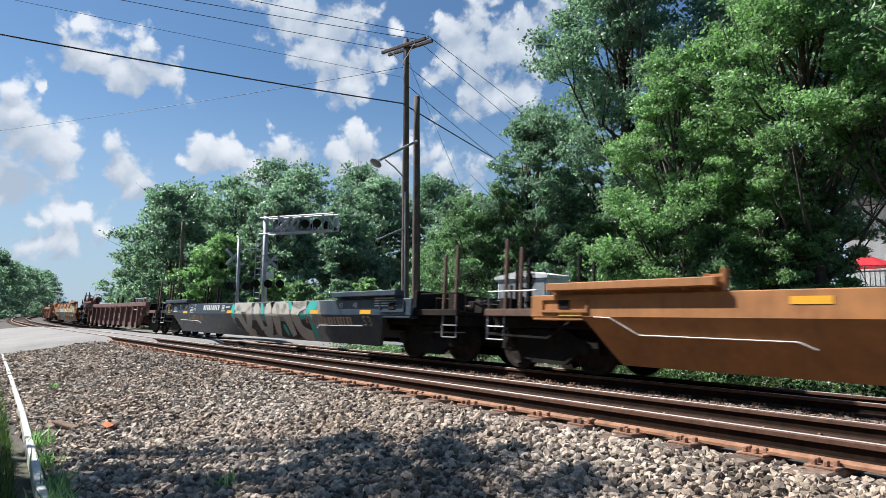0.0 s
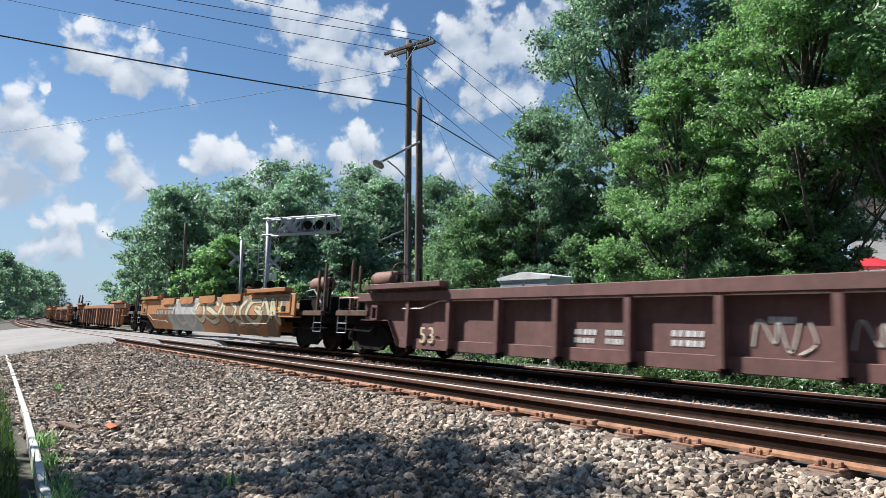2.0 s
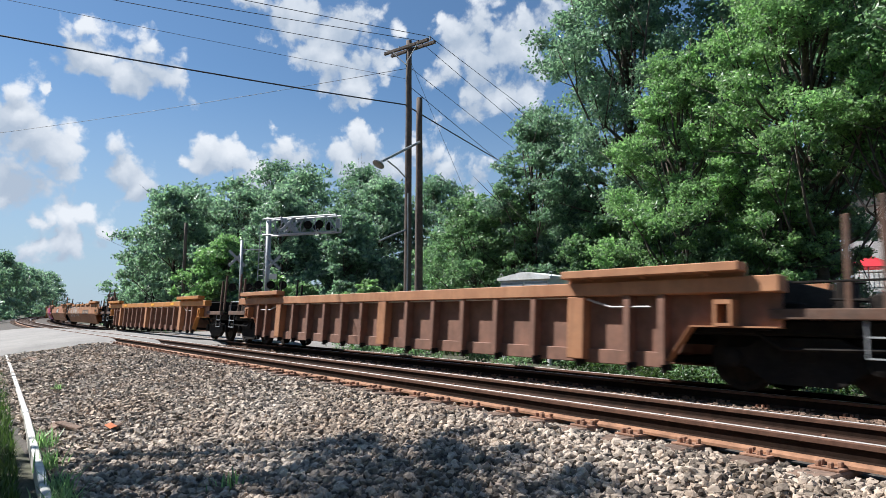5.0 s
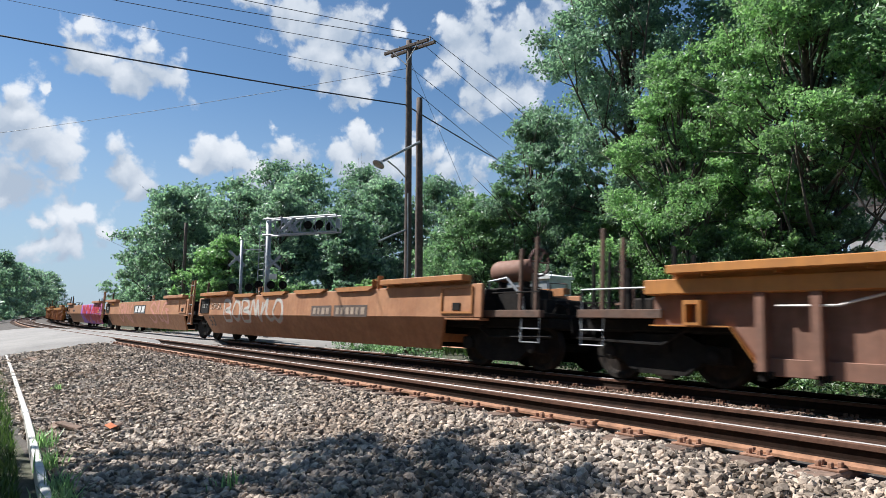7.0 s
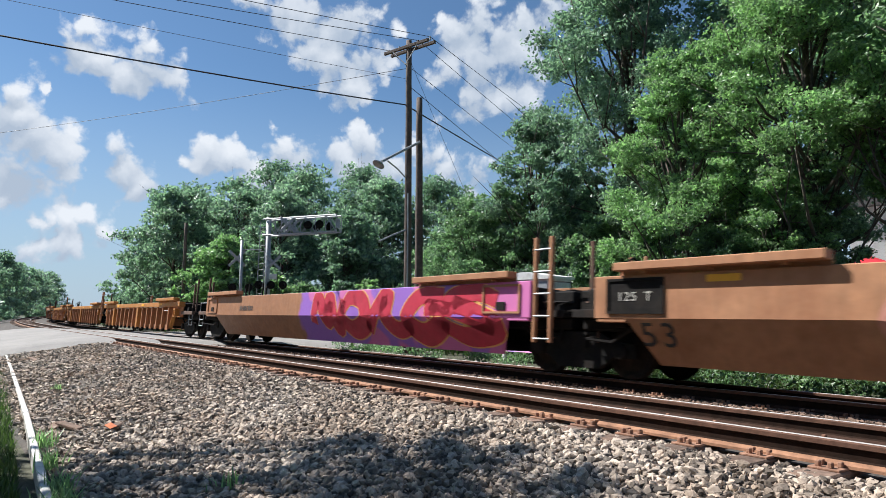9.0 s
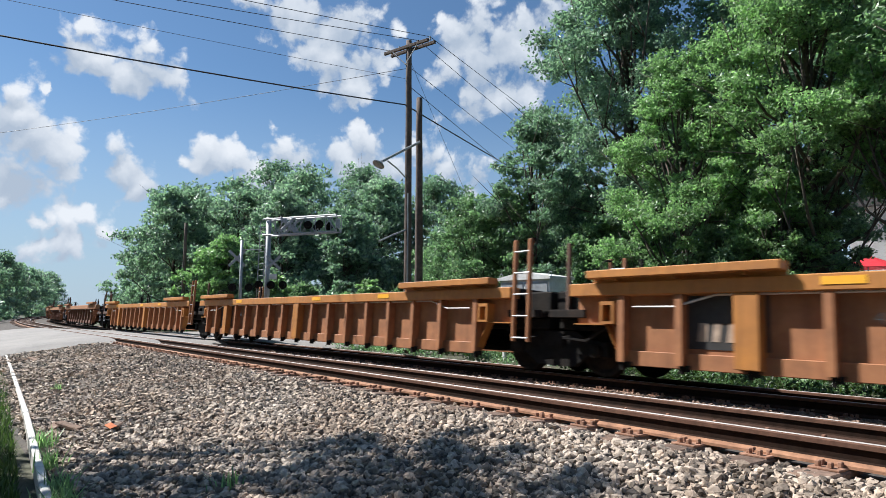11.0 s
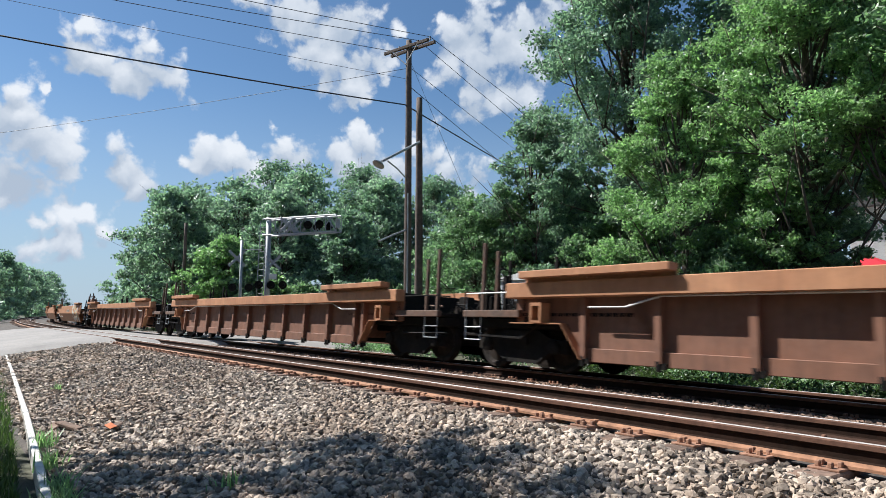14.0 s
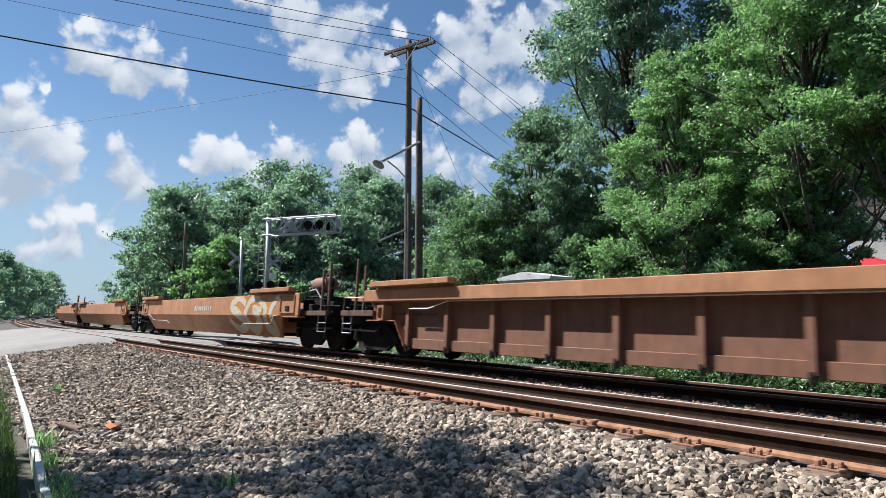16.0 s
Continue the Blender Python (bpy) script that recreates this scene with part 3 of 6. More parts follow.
def add_end(car, s, x_chord, x_gap, single, paint, tall, brake):
    """Platform, posts, steps and coupler of one end; s is +1 in front, -1 behind."""
    k_dark = paint.name.startswith("navy")
    inner = x_chord - s * (2.6 if single else 1.35)
    tip = x_gap - s * (0.42 if single else 0.12)

    def sx(a, b):
        return tuple(sorted((a, b)))
    bm = bmesh.new()
    chamfer_box(bm, *sx(inner, tip), -1.28, 1.28, 1.02, 1.1, 0.01)
    part("end_platform", bm, dark_mat, car)
    for y in (-1.35, 1.35):
        bm = bmesh.new()
        chamfer_box(bm, *sx(x_chord - s * 0.2, tip), y - 0.06, y + 0.06, 1.0, 1.14, 0.01)
        part("platform_rail", bm, wheel_mat if k_dark or not single else post_mat, car)
    bm = bmesh.new()
    chamfer_box(bm, *sx(inner, tip), -0.33, 0.33, 0.66, 1.02, 0.02)
    for y in (-0.8, 0.8):
        box(bm, *sx(x_chord - s * 0.4, x_chord - s * 0.25), y - 0.5, y + 0.5, 0.86, 1.02)
    part("centre_sill", bm, dark_mat, car)
    bm = bmesh.new()
    chamfer_box(bm, *sx(tip, x_gap + s * 0.06), -0.16, 0.16, 0.72, 0.98, 0.03)
    chamfer_box(bm, *sx(x_gap - s * 0.16, x_gap + s * 0.14), -0.2, 0.12, 0.68, 1.0, 0.04)
    part("coupler", bm, dark_mat, car)
    # sloping bulkhead closing the well
    bm = bmesh.new()
    prism(bm, [(inner, 1.1), (inner - s * 0.5, 0.4), (inner - s * 0.58, 0.4), (inner - s * 0.08, 1.3), (inner, 1.3)], -1.28, 1.28)
    part("bulkhead", bm, paint if single else dark_mat, car)
    if not single:
        # dark housing over the shared truck and its ladder posts
        bm = bmesh.new()
        chamfer_box(bm, *sx(x_chord - s * 0.3, x_gap - s * 0.05), -1.1, 1.1, 1.1, 1.5, 0.03)
        part("end_housing", bm, dark_mat, car)
        if s > 0:
            for y in (-1.5, 1.5):
                bm = bmesh.new()
                a, b = x_chord + s * 0.05, x_chord + s * 0.42
                for x in (a, b):
                    chamfer_box(bm, x - 0.035, x + 0.035, y - 0.04, y + 0.04, 0.55, 2.45, 0.01)
                part("ladder_frame", bm, paint, car)
                for k in range(5):
                    bm = bmesh.new()
                    tube(bm, [(a, y - 0.03, 0.62 + 0.4 * k), (b, y - 0.03, 0.62 + 0.4 * k)], 0.017, 6)
                    part("rung", bm, galv_mat, car)
    # dark end wall and draft box, with hoses hanging from them
    bm = bmesh.new()
    chamfer_box(bm, *sx(x_chord - s * 0.3, x_chord - s * 0.18), -1.28, 1.28, 1.1, 1.58, 0.02)
    part("end_wall", bm, dark_mat, car)
    bm = bmesh.new()
    chamfer_box(bm, *sx(x_chord - s * 1.6, tip + s * 0.0), -1.12, 1.12, 0.8, 1.015, 0.03)
    part("draft_box", bm, dark_mat, car)
    for k in range(5):
        bm = bmesh.new()
        y = -0.9 + 0.42 * k
        x = x_gap - s * (0.5 + 0.13 * (k % 3))
        tube(bm, [(x, y, 1.12), (x + s * 0.1, y, 1.3 + 0.07 * (k % 2)), (x + s * 0.28, y + 0.08, 1.2), (x + s * 0.36, y + 0.1, 0.75)], 0.024, 5)
        part("hose", bm, dark_mat, car)
    bm = bmesh.new()
    chamfer_box(bm, *sx(x_gap - s * 1.15, x_gap - s * 0.75), -0.25, 0.45, 1.1, 1.42, 0.03)
    part("valve_box", bm, wheel_mat, car)
    if single:
        for y in (-1.36, 1.36):
            # step stirrup under the platform corner
            bm = bmesh.new()
            a, b = tip - s * 0.05, tip - s * 0.5
            tube(bm, [(a, y, 1.02), (a, y, 0.55), (b, y, 0.55), (b, y, 1.02)], 0.018, 5)
            tube(bm, [(a, y, 0.8), (b, y, 0.8)], 0.014, 5)
            part("step", bm, galv_mat, car)
            bm = bmesh.new()
            tube(bm, [(tip - s * 0.06, y, 1.1), (tip - s * 0.06, y, 1.48), (x_chord + s * 0.08, y, 1.48)], 0.016, 5)
            part("handrail", bm, galv_mat if brake else dark_mat, car)
    # pipes, brackets and small boxes crowded round the platform
    rng = random.Random(int(abs(x_gap) * 1000) + s)
    for k in range(9):
        bm = bmesh.new()
        x, y, h = x_chord + s * rng.uniform(-0.15, abs(x_gap - x_chord) - 0.35), rng.uniform(-1.2, 0.6), rng.uniform(1.3, 1.72)
        if k % 3 == 0:
            chamfer_box(bm, x - 0.12, x + 0.12, y - 0.15, y + 0.15, 1.1, h - 0.12, 0.02)
        elif k % 3 == 1:
            tube(bm, [(x, y, 1.08), (x, y, h), (x + s * 0.2, y + 0.25, h), (x + s * 0.22, y + 0.3, 1.08)], 0.022, 5)
        else:
            tube(bm, [(x, y, 0.6), (x + 0.05, y, 0.95), (x - 0.1, y - 0.05, 1.3), (x + s * 0.3, y, 1.28)], 0.03, 5)
        part("end_fitting", bm, (dark_mat, post_mat, dark_mat, wheel_mat)[k % 4], car)
    for y in (-1.22, 1.22):
        bm = bmesh.new()
        tube(bm, [(x_chord - s * 0.6, y, 0.92), (x_chord - s * 0.1, y, 0.62), (x_gap - s * 0.3, y, 0.66)], 0.03, 5)
        part("brake_rod", bm, dark_mat, car)
    for k, y in enumerate((-1.15, 1.15)):
        for h, dx in tall:
            bm = bmesh.new()
            x = x_gap - s * dx
            chamfer_box(bm, x - 0.035, x + 0.035, y - 0.035, y + 0.035, 1.08, h, 0.01)
            box(bm, x - 0.09, x + 0.09, y - 0.09, y + 0.09, 1.1, 1.13)
            part("guide_post", bm, dark_mat if k else post_mat, car)
    if brake:
        bm = bmesh.new()
        x = x_gap - s * 0.95
        chamfer_box(bm, x - 0.05, x + 0.05, -0.75, -0.65, 1.1, 1.9, 0.01)
        part("brake_stand", bm, dark_mat, car)
        bm = bmesh.new()
        ring = [(x + s * 0.08, -0.7 + 0.24 * math.cos(k * math.tau / 16), 1.82 + 0.24 * math.sin(k * math.tau / 16)) for k in range(17)]
        tube(bm, ring, 0.018, 5)
        for k in range(4):
            c, sn = math.cos(k * math.pi / 2), math.sin(k * math.pi / 2)
            tube(bm, [(x + s * 0.08, -0.7, 1.82), (x + s * 0.08, -0.7 + 0.24 * c, 1.82 + 0.24 * sn)], 0.012, 4)
        part("brake_wheel", bm, dark_mat, car)
        bm = bmesh.new()
        lathe(bm, [(0.1, -0.45), (0.17, -0.42), (0.17, 0.42), (0.1, 0.45)], sides=14, at=(x_gap - s * 1.45, 0.3, 1.3))
        part("air_reservoir", bm, dark_mat, car)


def add_plank(car, side, s, x_chord, paint, length=3.0, back=0.45, lift=0.0):
    """Raised guide along the end of the top chord."""
    a, b = sorted((x_chord - s * back, x_chord - s * (back + length)))
    y0, y1 = sorted((side * 1.5, side * 1.72))
    bm = bmesh.new()
    chamfer_box(bm, a, b, y0, y1, 1.74 + lift, 1.87 + lift, 0.012)
    y0, y1 = sorted((side * 1.46, side * 1.5))
    box(bm, a, b, y0, y1, 1.68 + lift, 1.86 + lift)
    for k in range(3):
        x = a + (b - a) * (k + 0.5) / 3
        y0, y1 = sorted((side * 1.5, side * 1.66))
        prism(bm, [(x - 0.02, 1.7 + lift), (x + 0.02, 1.7 + lift), (x + 0.02, 1.76 + lift), (x - 0.02, 1.76 + lift)], y0, y1)
    part("end_guide", bm, paint, car)


def bracket(bm, x):
    for x0, x1, z0, z1 in ((x - 0.13, x - 0.09, 0.9, 1.26), (x + 0.09, x + 0.13, 0.9, 1.26), (x - 0.09, x + 0.09, 0.9, 0.94), (x - 0.09, x + 0.09, 1.2, 1.26)):
        box(bm, x0, x1, -1.56, -1.3, z0, z1)


def reflectors(car, xs, zs):
    me = cached("reflector", lambda bm: box(bm, -0.24, 0.24, -1.578, -1.572, -0.05, 0.05), yellow_mat)
    for x, z in zip(xs, zs):
        part("reflector", me, None, car, "yellow reflective strip", at=(x, 0, z))


def text_mesh(words, size):
    key = ("text", words, size)
    if key not in MESHES:
        cu = bpy.data.curves.new("lettering", "FONT")
        cu.body, cu.size, cu.extrude = words, size, 0.002
        ob = bpy.data.objects.new("lettering", cu)
        scene.collection.objects.link(ob)
        me = bpy.data.meshes.new_from_object(ob.evaluated_get(bpy.context.evaluated_depsgraph_get()))
        bpy.data.objects.remove(ob)
        MESHES[key] = me
    return MESHES[key]


def text_part(words, size, x, z, material, parent, y=-1.58, lean=0.0, name="lettering"):
    """Painted characters, each a part of its own."""
    for i, mark in enumerate(words):
        if mark == " ":
            continue
        me = text_mesh(mark, size).copy()
        me.materials.clear()
        me.materials.append(material)
        part(name, me, None, parent, at=pose(x + 0.6 * size * i, y, z, 90 - lean, 0, 0))


def skin(x, z, off):
    """Point on the near side of a smooth wagon, a little proud of the sheet."""
    if z >= 0.985:
        return Vector((x, -1.57 - off, z))
    k = (0.985 - z) / 0.605
    return Vector((x, -1.565 + 0.295 * k - off, z - off * 0.48))


def brush(bm, pts, width, off, low=0.32, high=1.64, n=10):
    """A painted stroke: a smooth curve through the points with a varying width."""
    pts = [Vector(p) for p in pts]
    line = []
    m = len(pts)
    for i in range(m - 1):
        p0, p1, p2, p3 = pts[max(i - 1, 0)], pts[i], pts[i + 1], pts[min(i + 2, m - 1)]
        for k in range(n):
            t = k / n
            line.append(0.5 * ((2 * p1) + (p2 - p0) * t + (2 * p0 - 5 * p1 + 4 * p2 - p3) * t * t + (3 * p1 - p0 - 3 * p2 + p3) * t ** 3))
    line.append(pts[-1])
    prev = None
    for i, p in enumerate(line):
        d = (line[min(i + 1, len(line) - 1)] - line[max(i - 1, 0)]).normalized()
        nrm = Vector((-d.y, d.x))
        t = i / (len(line) - 1)
        w = width * (0.62 + 0.38 * math.sin(math.pi * min(1, max(0, t * 1.1 - 0.05)))) / 2
        row = [bm.verts.new(skin(p.x + nrm.x * w * k, min(high, max(low, p.y + nrm.y * w * k)), off)) for k in (-1, -0.33, 0.33, 1)]
        if prev:
            for a in range(3):
                bm.faces.new((prev[a], prev[a + 1], row[a + 1], row[a]))
        prev = row


# swooping letter-like forms in a cell one unit wide and high
SWOOPS = [
    [(-0.1, 0.0), (0.3, 0.35), (0.15, 0.95)], [(-0.1, 0.75), (0.35, 1.0), (0.75, 0.7), (0.35, 0.5), (0.9, 0.25), (0.5, -0.02), (-0.05, 0.2)],
    [(1.0, 0.95), (0.35, 0.9), (0.0, 0.35), (0.45, 0.0), (0.95, 0.35), (0.6, 0.65), (1.15, 0.6)], [(-0.15, 0.9), (0.3, 0.65), (0.2, 0.15), (0.7, 0.0), (0.65, 0.6), (1.1, 1.0)],
    [(1.1, 0.8), (0.6, 1.0), (0.05, 0.75), (0.55, 0.5), (1.05, 0.2), (0.4, 0.0), (-0.2, 0.3)], [(-0.2, 0.05), (0.15, 0.6), (0.5, 1.0), (0.45, 0.45), (0.75, 0.1), (1.2, 0.2)],
    [(-0.1, 0.2), (0.1, 1.0), (0.5, 0.3), (0.6, 0.95), (0.9, 0.05), (1.15, 0.9)], [(0.0, 0.5), (0.3, 0.95), (0.75, 0.85), (0.85, 0.3), (0.4, 0.05), (0.05, 0.3), (0.0, 0.55)],
    [(0.05, 0.0), (0.0, 0.5), (0.05, 1.0), (0.6, 0.98), (0.75, 0.68), (0.25, 0.52), (0.85, 0.4), (0.8, 0.05), (0.3, 0.0), (0.02, 0.02)]]


def graffiti(car, x0, x1, picks, fill, edge, z0=0.5, z1=1.58, thick=0.3, rim=0.07):
    n = len(picks)
    cell = (x1 - x0) / n
    for i, k in enumerate(picks):
        pts = [(x0 + cell * (i + 0.04 + 0.92 * u), z0 + (z1 - z0) * v) for u, v in SWOOPS[k]]
        if edge is not None:
            bm = bmesh.new()
            brush(bm, pts, thick + 2 * rim, 0.004)
            part("graffiti_outline", bm, edge, car, "spray-painted outline")
        if fill is not None:
            bm = bmesh.new()
            brush(bm, pts, thick, 0.008)
            part("graffiti_letter", bm, fill, car, "spray-painted bulging letter form")


def plain_bars(car, x0, x1, z, h, n, material, back=None, y=-1.577, lean=0):
    """Lettering too small or too private to spell: a row of plain bars."""
    if back is not None:
        bm = bmesh.new()
        box(bm, x0 - 0.08, x1 + 0.08, y, y + 0.004, z - 0.06, z + h + 0.06)
        part("marking_panel", bm, back, car)
    w = (x1 - x0) / n
    at = pose(0, y, z, lean, 0, 0)
    for i in range(n):
        a, t = x0 + w * (i + 0.12), w * (0.62, 0.5, 0.7)[i % 3]
        bm = bmesh.new()
        prism(bm, [(a, 0), (a + t, 0), (a + t + 0.12 * h, h), (a + 0.12 * h, h)], -0.004, 0)
        part("marking", bm, material, car, at=at)


def make_car(q0, pitch, gf, gr, style, paint, chord, label, group, trucks, tall=((2.55, 0.75), (2.35, 1.15)), brake=(False, True), rib=1.37, guides=(True, True), heavy=(), plate=False, top_z=1.66, low_z=0.3, caps=False, inset=0.0, phase=0.0):
    """One well wagon; q0 is the chainage of its middle at the start. gf, gr: half gaps in front and behind."""
    car = thing("well_wagon", label, "freight wagon", group)
    half = pitch / 2
    xf, xr = half - gf, -half + gr
    bf, br = xf - (1.68 if gf > 1 else 1.0), xr + (1.68 if gr > 1 else 1.0)   # ends of the deep well
    cf, cr = (0.42 if gf > 1 else 0.32), (0.42 if gr > 1 else 0.32)             # length of the sloping ends
    for side in (-1, 1):
        if style == "ribbed":
            bm = bmesh.new()
            y0, y1 = sorted((side * 1.3, side * 1.57))
            chamfer_box(bm, xr, xf, y0, y1, 1.35, top_z, 0.012)
            part("top_chord", bm, chord, car)
            bm = bmesh.new()
            y0, y1 = sorted((side * (1.33 - inset), side * (1.36 - inset)))
            prism(bm, [(xr + 0.05, 0.9), (br - cr, 0.9), (br, low_z), (bf, low_z), (bf + cf, 0.9), (xf - 0.05, 0.9), (xf - 0.05, 1.36), (xr + 0.05, 1.36)], y0, y1)
            part("side_sheet", bm, paint, car)
            bm = bmesh.new()
            y0, y1 = sorted((side * (1.33 - inset), side * (1.42 - inset)))
            chamfer_box(bm, br, bf, y0, y1, low_z - 0.03, 0.5, 0.01)
            part("bottom_sill", bm, paint, car)
            y0, y1 = sorted((side * 1.3, side * 1.48))
            for xa, xb, xc in ((xr + 0.05, br - cr, br), (xf - 0.05, bf + cf, bf)):
                bm = bmesh.new()
                prism(bm, [(xa, 0.885), (xa, 0.905), (xb, 0.905), (xc, low_z + 0.02), (xc, low_z), (xb, 0.885)], y0, y1)
                part("edge_flange", bm, chord, car)
            post = cached(("rib", paint.name, inset), lambda b: (prism(b, [(-0.055, 0.32), (0.055, 0.32), (0.055, 1.36), (-0.055, 1.36)], -1.55 + inset * 1.7, -1.36 + inset)), paint)
            wide = cached(("wide_rib", paint.name), lambda b: chamfer_box(b, -0.17, 0.17, -1.565, -1.36, 0.32, 1.345, 0.012), chord)
            at = [(i, br + phase + rib * i) for i in range(int((bf - br - phase) / rib) + 1)]
            at = [(i, x) for i, x in at if x < bf - 0.3] + [(-1, bf)] + ([(-1, br)] if phase > 0.5 else [])
            for i, x in at:
                part("rib", wide if i in heavy else post, None, car, at=pose(x, 0, 0) if side < 0 else pose(x, 0, 0, 0, 0, 180))
            if side < 0:
                hook = cached(("tie_down", inset), lambda b: (box(b, -0.03, 0.03, -1.5 + inset, -1.4 + inset, 0.2, 0.36), box(b, 0.06, 0.12, -1.48 + inset, -1.4 + inset, 0.24, 0.33)), dark_mat)
                for i, x in at:
                    part("tie_down", hook, None, car, at=(x, 0, 0))
                for s, x in ((1, xf), (-1, xr)):
                    bm = bmesh.new()
                    bracket(bm, x - s * 0.75)
                    part("jacking_pad", bm, chord, car)
                bm = bmesh.new()
                tube(bm, [(br + 0.2, -1.5, 1.17), (br + 0.9, -1.5, 1.17), (br + 1.5, -1.47, 1.335), (bf - 1.5, -1.47, 1.335), (bf - 0.9, -1.5, 1.17), (bf - 0.2, -1.5, 1.17)], 0.017, 5)
                part("air_pipe", bm, pipe_white, car, "bright steel brake pipe")
        else:
            # upper band
            bm = bmesh.new()
            y0, y1 = sorted((side * 1.5, side * 1.57))
            chamfer_box(bm, xr, xf, y0, y1, 0.98, top_z, 0.012)
            part("side_sheet", bm, paint, car)
            # lower band leans inwards
            bm = bmesh.new()
            top, bot = [(br - cr * 1.3, 0.985), (bf + cf * 1.3, 0.985)], [(br, low_z), (bf, low_z)]
            deep = 1.565 - 0.4876 * (0.985 - low_z)
            o = [bm.verts.new((x, side * y, z)) for (x, z), y in ((top[0], 1.565), (top[1], 1.565), (bot[1], deep), (bot[0], deep))]
            i = [bm.verts.new((x, side * y, z)) for (x, z), y in ((top[0], 1.5), (top[1], 1.5), (bot[1], deep - 0.08), (bot[0], deep - 0.08))]
            fs = [bm.faces.new(o), bm.faces.new(i[::-1])] + [bm.faces.new((o[k], o[(k + 1) % 4], i[(k + 1) % 4], i[k])) for k in range(4)]
            bmesh.ops.recalc_face_normals(bm, faces=fs)
            part("lower_sheet", bm, paint, car)
            y0, y1 = sorted((side * 1.3, side * 1.56))
            for xa, xb in ((xr + 0.05, br - cr * 1.3), (bf + cf * 1.3, xf - 0.05)):
                bm = bmesh.new()
                chamfer_box(bm, xa, xb, y0, y1, 0.93, 0.978, 0.008)
                part("edge_flange", bm, paint, car)
            if side < 0:
                for xa, xb in ((br + 0.45, br + 2.7), (bf - 0.45, bf - 2.7)) if gr > 1 and gf > 1 else ():
                    bm = bmesh.new()
                    d = 1 if xb > xa else -1
                    slope = [(xa - 0.75 * d, -1.59, 0.985), (xa - 0.45 * d, -1.585, 0.975)] if top_z > 1.4 or paint is ORANGE else []
                    tube(bm, slope + [(xa, -1.47, 0.72), (xb, -1.46, 0.7), (xb + 0.2 * d, -1.42, 0.61)], 0.012, 5)
                    part("grab_rail", bm, pipe_white, car)
                low = 1.62 if plate else 1.44
                cap = cached(("cap", chord.name, low), lambda b: prism(b, [(-0.95, low + 0.07), (-0.72, low), (0.72, low), (0.95, low + 0.07), (0.95, 1.735), (-0.9, 1.735)], -1.635, -1.5), chord)
                for k in range(4 if caps else 0):
                    part("deck_cap", cap, None, car, at=(xr + (xf - xr) * (0.28 + 0.145 * k), 0, 0))
                for x in (xf - 0.75, xr + 0.75):
                    bm = bmesh.new()
                    for x0, x1, z0, z1 in ((x - 0.5, x - 0.46, 1.06, top_z - 0.05), (x + 0.46, x + 0.5, 1.06, top_z - 0.05), (x - 0.46, x + 0.46, 1.06, 1.1), (x - 0.46, x + 0.46, top_z - 0.09, top_z - 0.05)):
                        box(bm, x0, x1, -1.6, -1.571, z0, z1)
                    black = plate and x < 0
                    part("end_frame", bm, dark_mat if black else chord, car)
                    if black:
                        bm = bmesh.new()
                        box(bm, x - 0.46, x + 0.46, -1.578, -1.572, 1.1, 1.58)
                        part("number_panel", bm, dark_mat, car, "black stencil panel")
                        text_part("125 T", 0.2, x - 0.3, 1.26, white_spray, car, y=-1.584)
                    else:
                        bm = bmesh.new()
                        chamfer_box(bm, x - 0.12, x + 0.12, -1.595, -1.572, 1.12, 1.28, 0.006)
                        part("access_cover", bm, dark_mat, car)
        for s, x, on in ((1, xf, guides[0]), (-1, xr, guides[1])):
            if on:
                add_plank(car, side, s, x, chord, lift=top_z - 1.68)
    for k in range(4):
        x = br + 0.5 + (bf - br - 1.0) * k / 3
        part("floor_beam", cached("floor_beam", lambda b: chamfer_box(b, -0.3, 0.3, -1.27, 1.27, 0.36, 0.46, 0.02), dark_mat), None, car, at=(x, 0, 0))
    add_end(car, 1, xf, half, gf > 1, chord if style == "smooth" else paint, tall if gf > 1 else (), brake[0])
    add_end(car, -1, xr, -half, gr > 1, chord if style == "smooth" else paint, tall if gr > 1 else ((2.35, 0.35),), brake[1])
    for x in trucks:
        add_truck(car, x)
    car["q0"] = q0
    CARS.append((car, q0, half))
    return car


CARS = []
SPEED = 19.076
# boundaries between wagons, chainage at the start
EDGES = [12.5, -9.26, -31.84, -53.4, -75.04, -96.87, -118.7, -140.57, -160.05, -178.53, -198.4, -217.2, -236.3, -256.15, -277.05, -298.6, -320.2, -341.9, -362.0, -381.0]


def unit(i, kind, *args, **kw):
    """Wagon between two boundaries; kind: single, front, middle or rear of a coupled set."""
    a, b = EDGES[i], EDGES[i + 1]
    p = a - b
    h = p / 2
    g = {"single": (1.8, 1.8), "front": (1.8, 0.7), "middle": (0.7, 0.7), "rear": (0.7, 1.8)}[kind]
    tr = {"single": (h - 1.75, -h + 1.75), "front": (h - 1.75, -h), "middle": (-h,), "rear": (-h + 1.75,)}[kind]
    return make_car((a + b) / 2, p, *g, *args, trucks=tr, **kw)


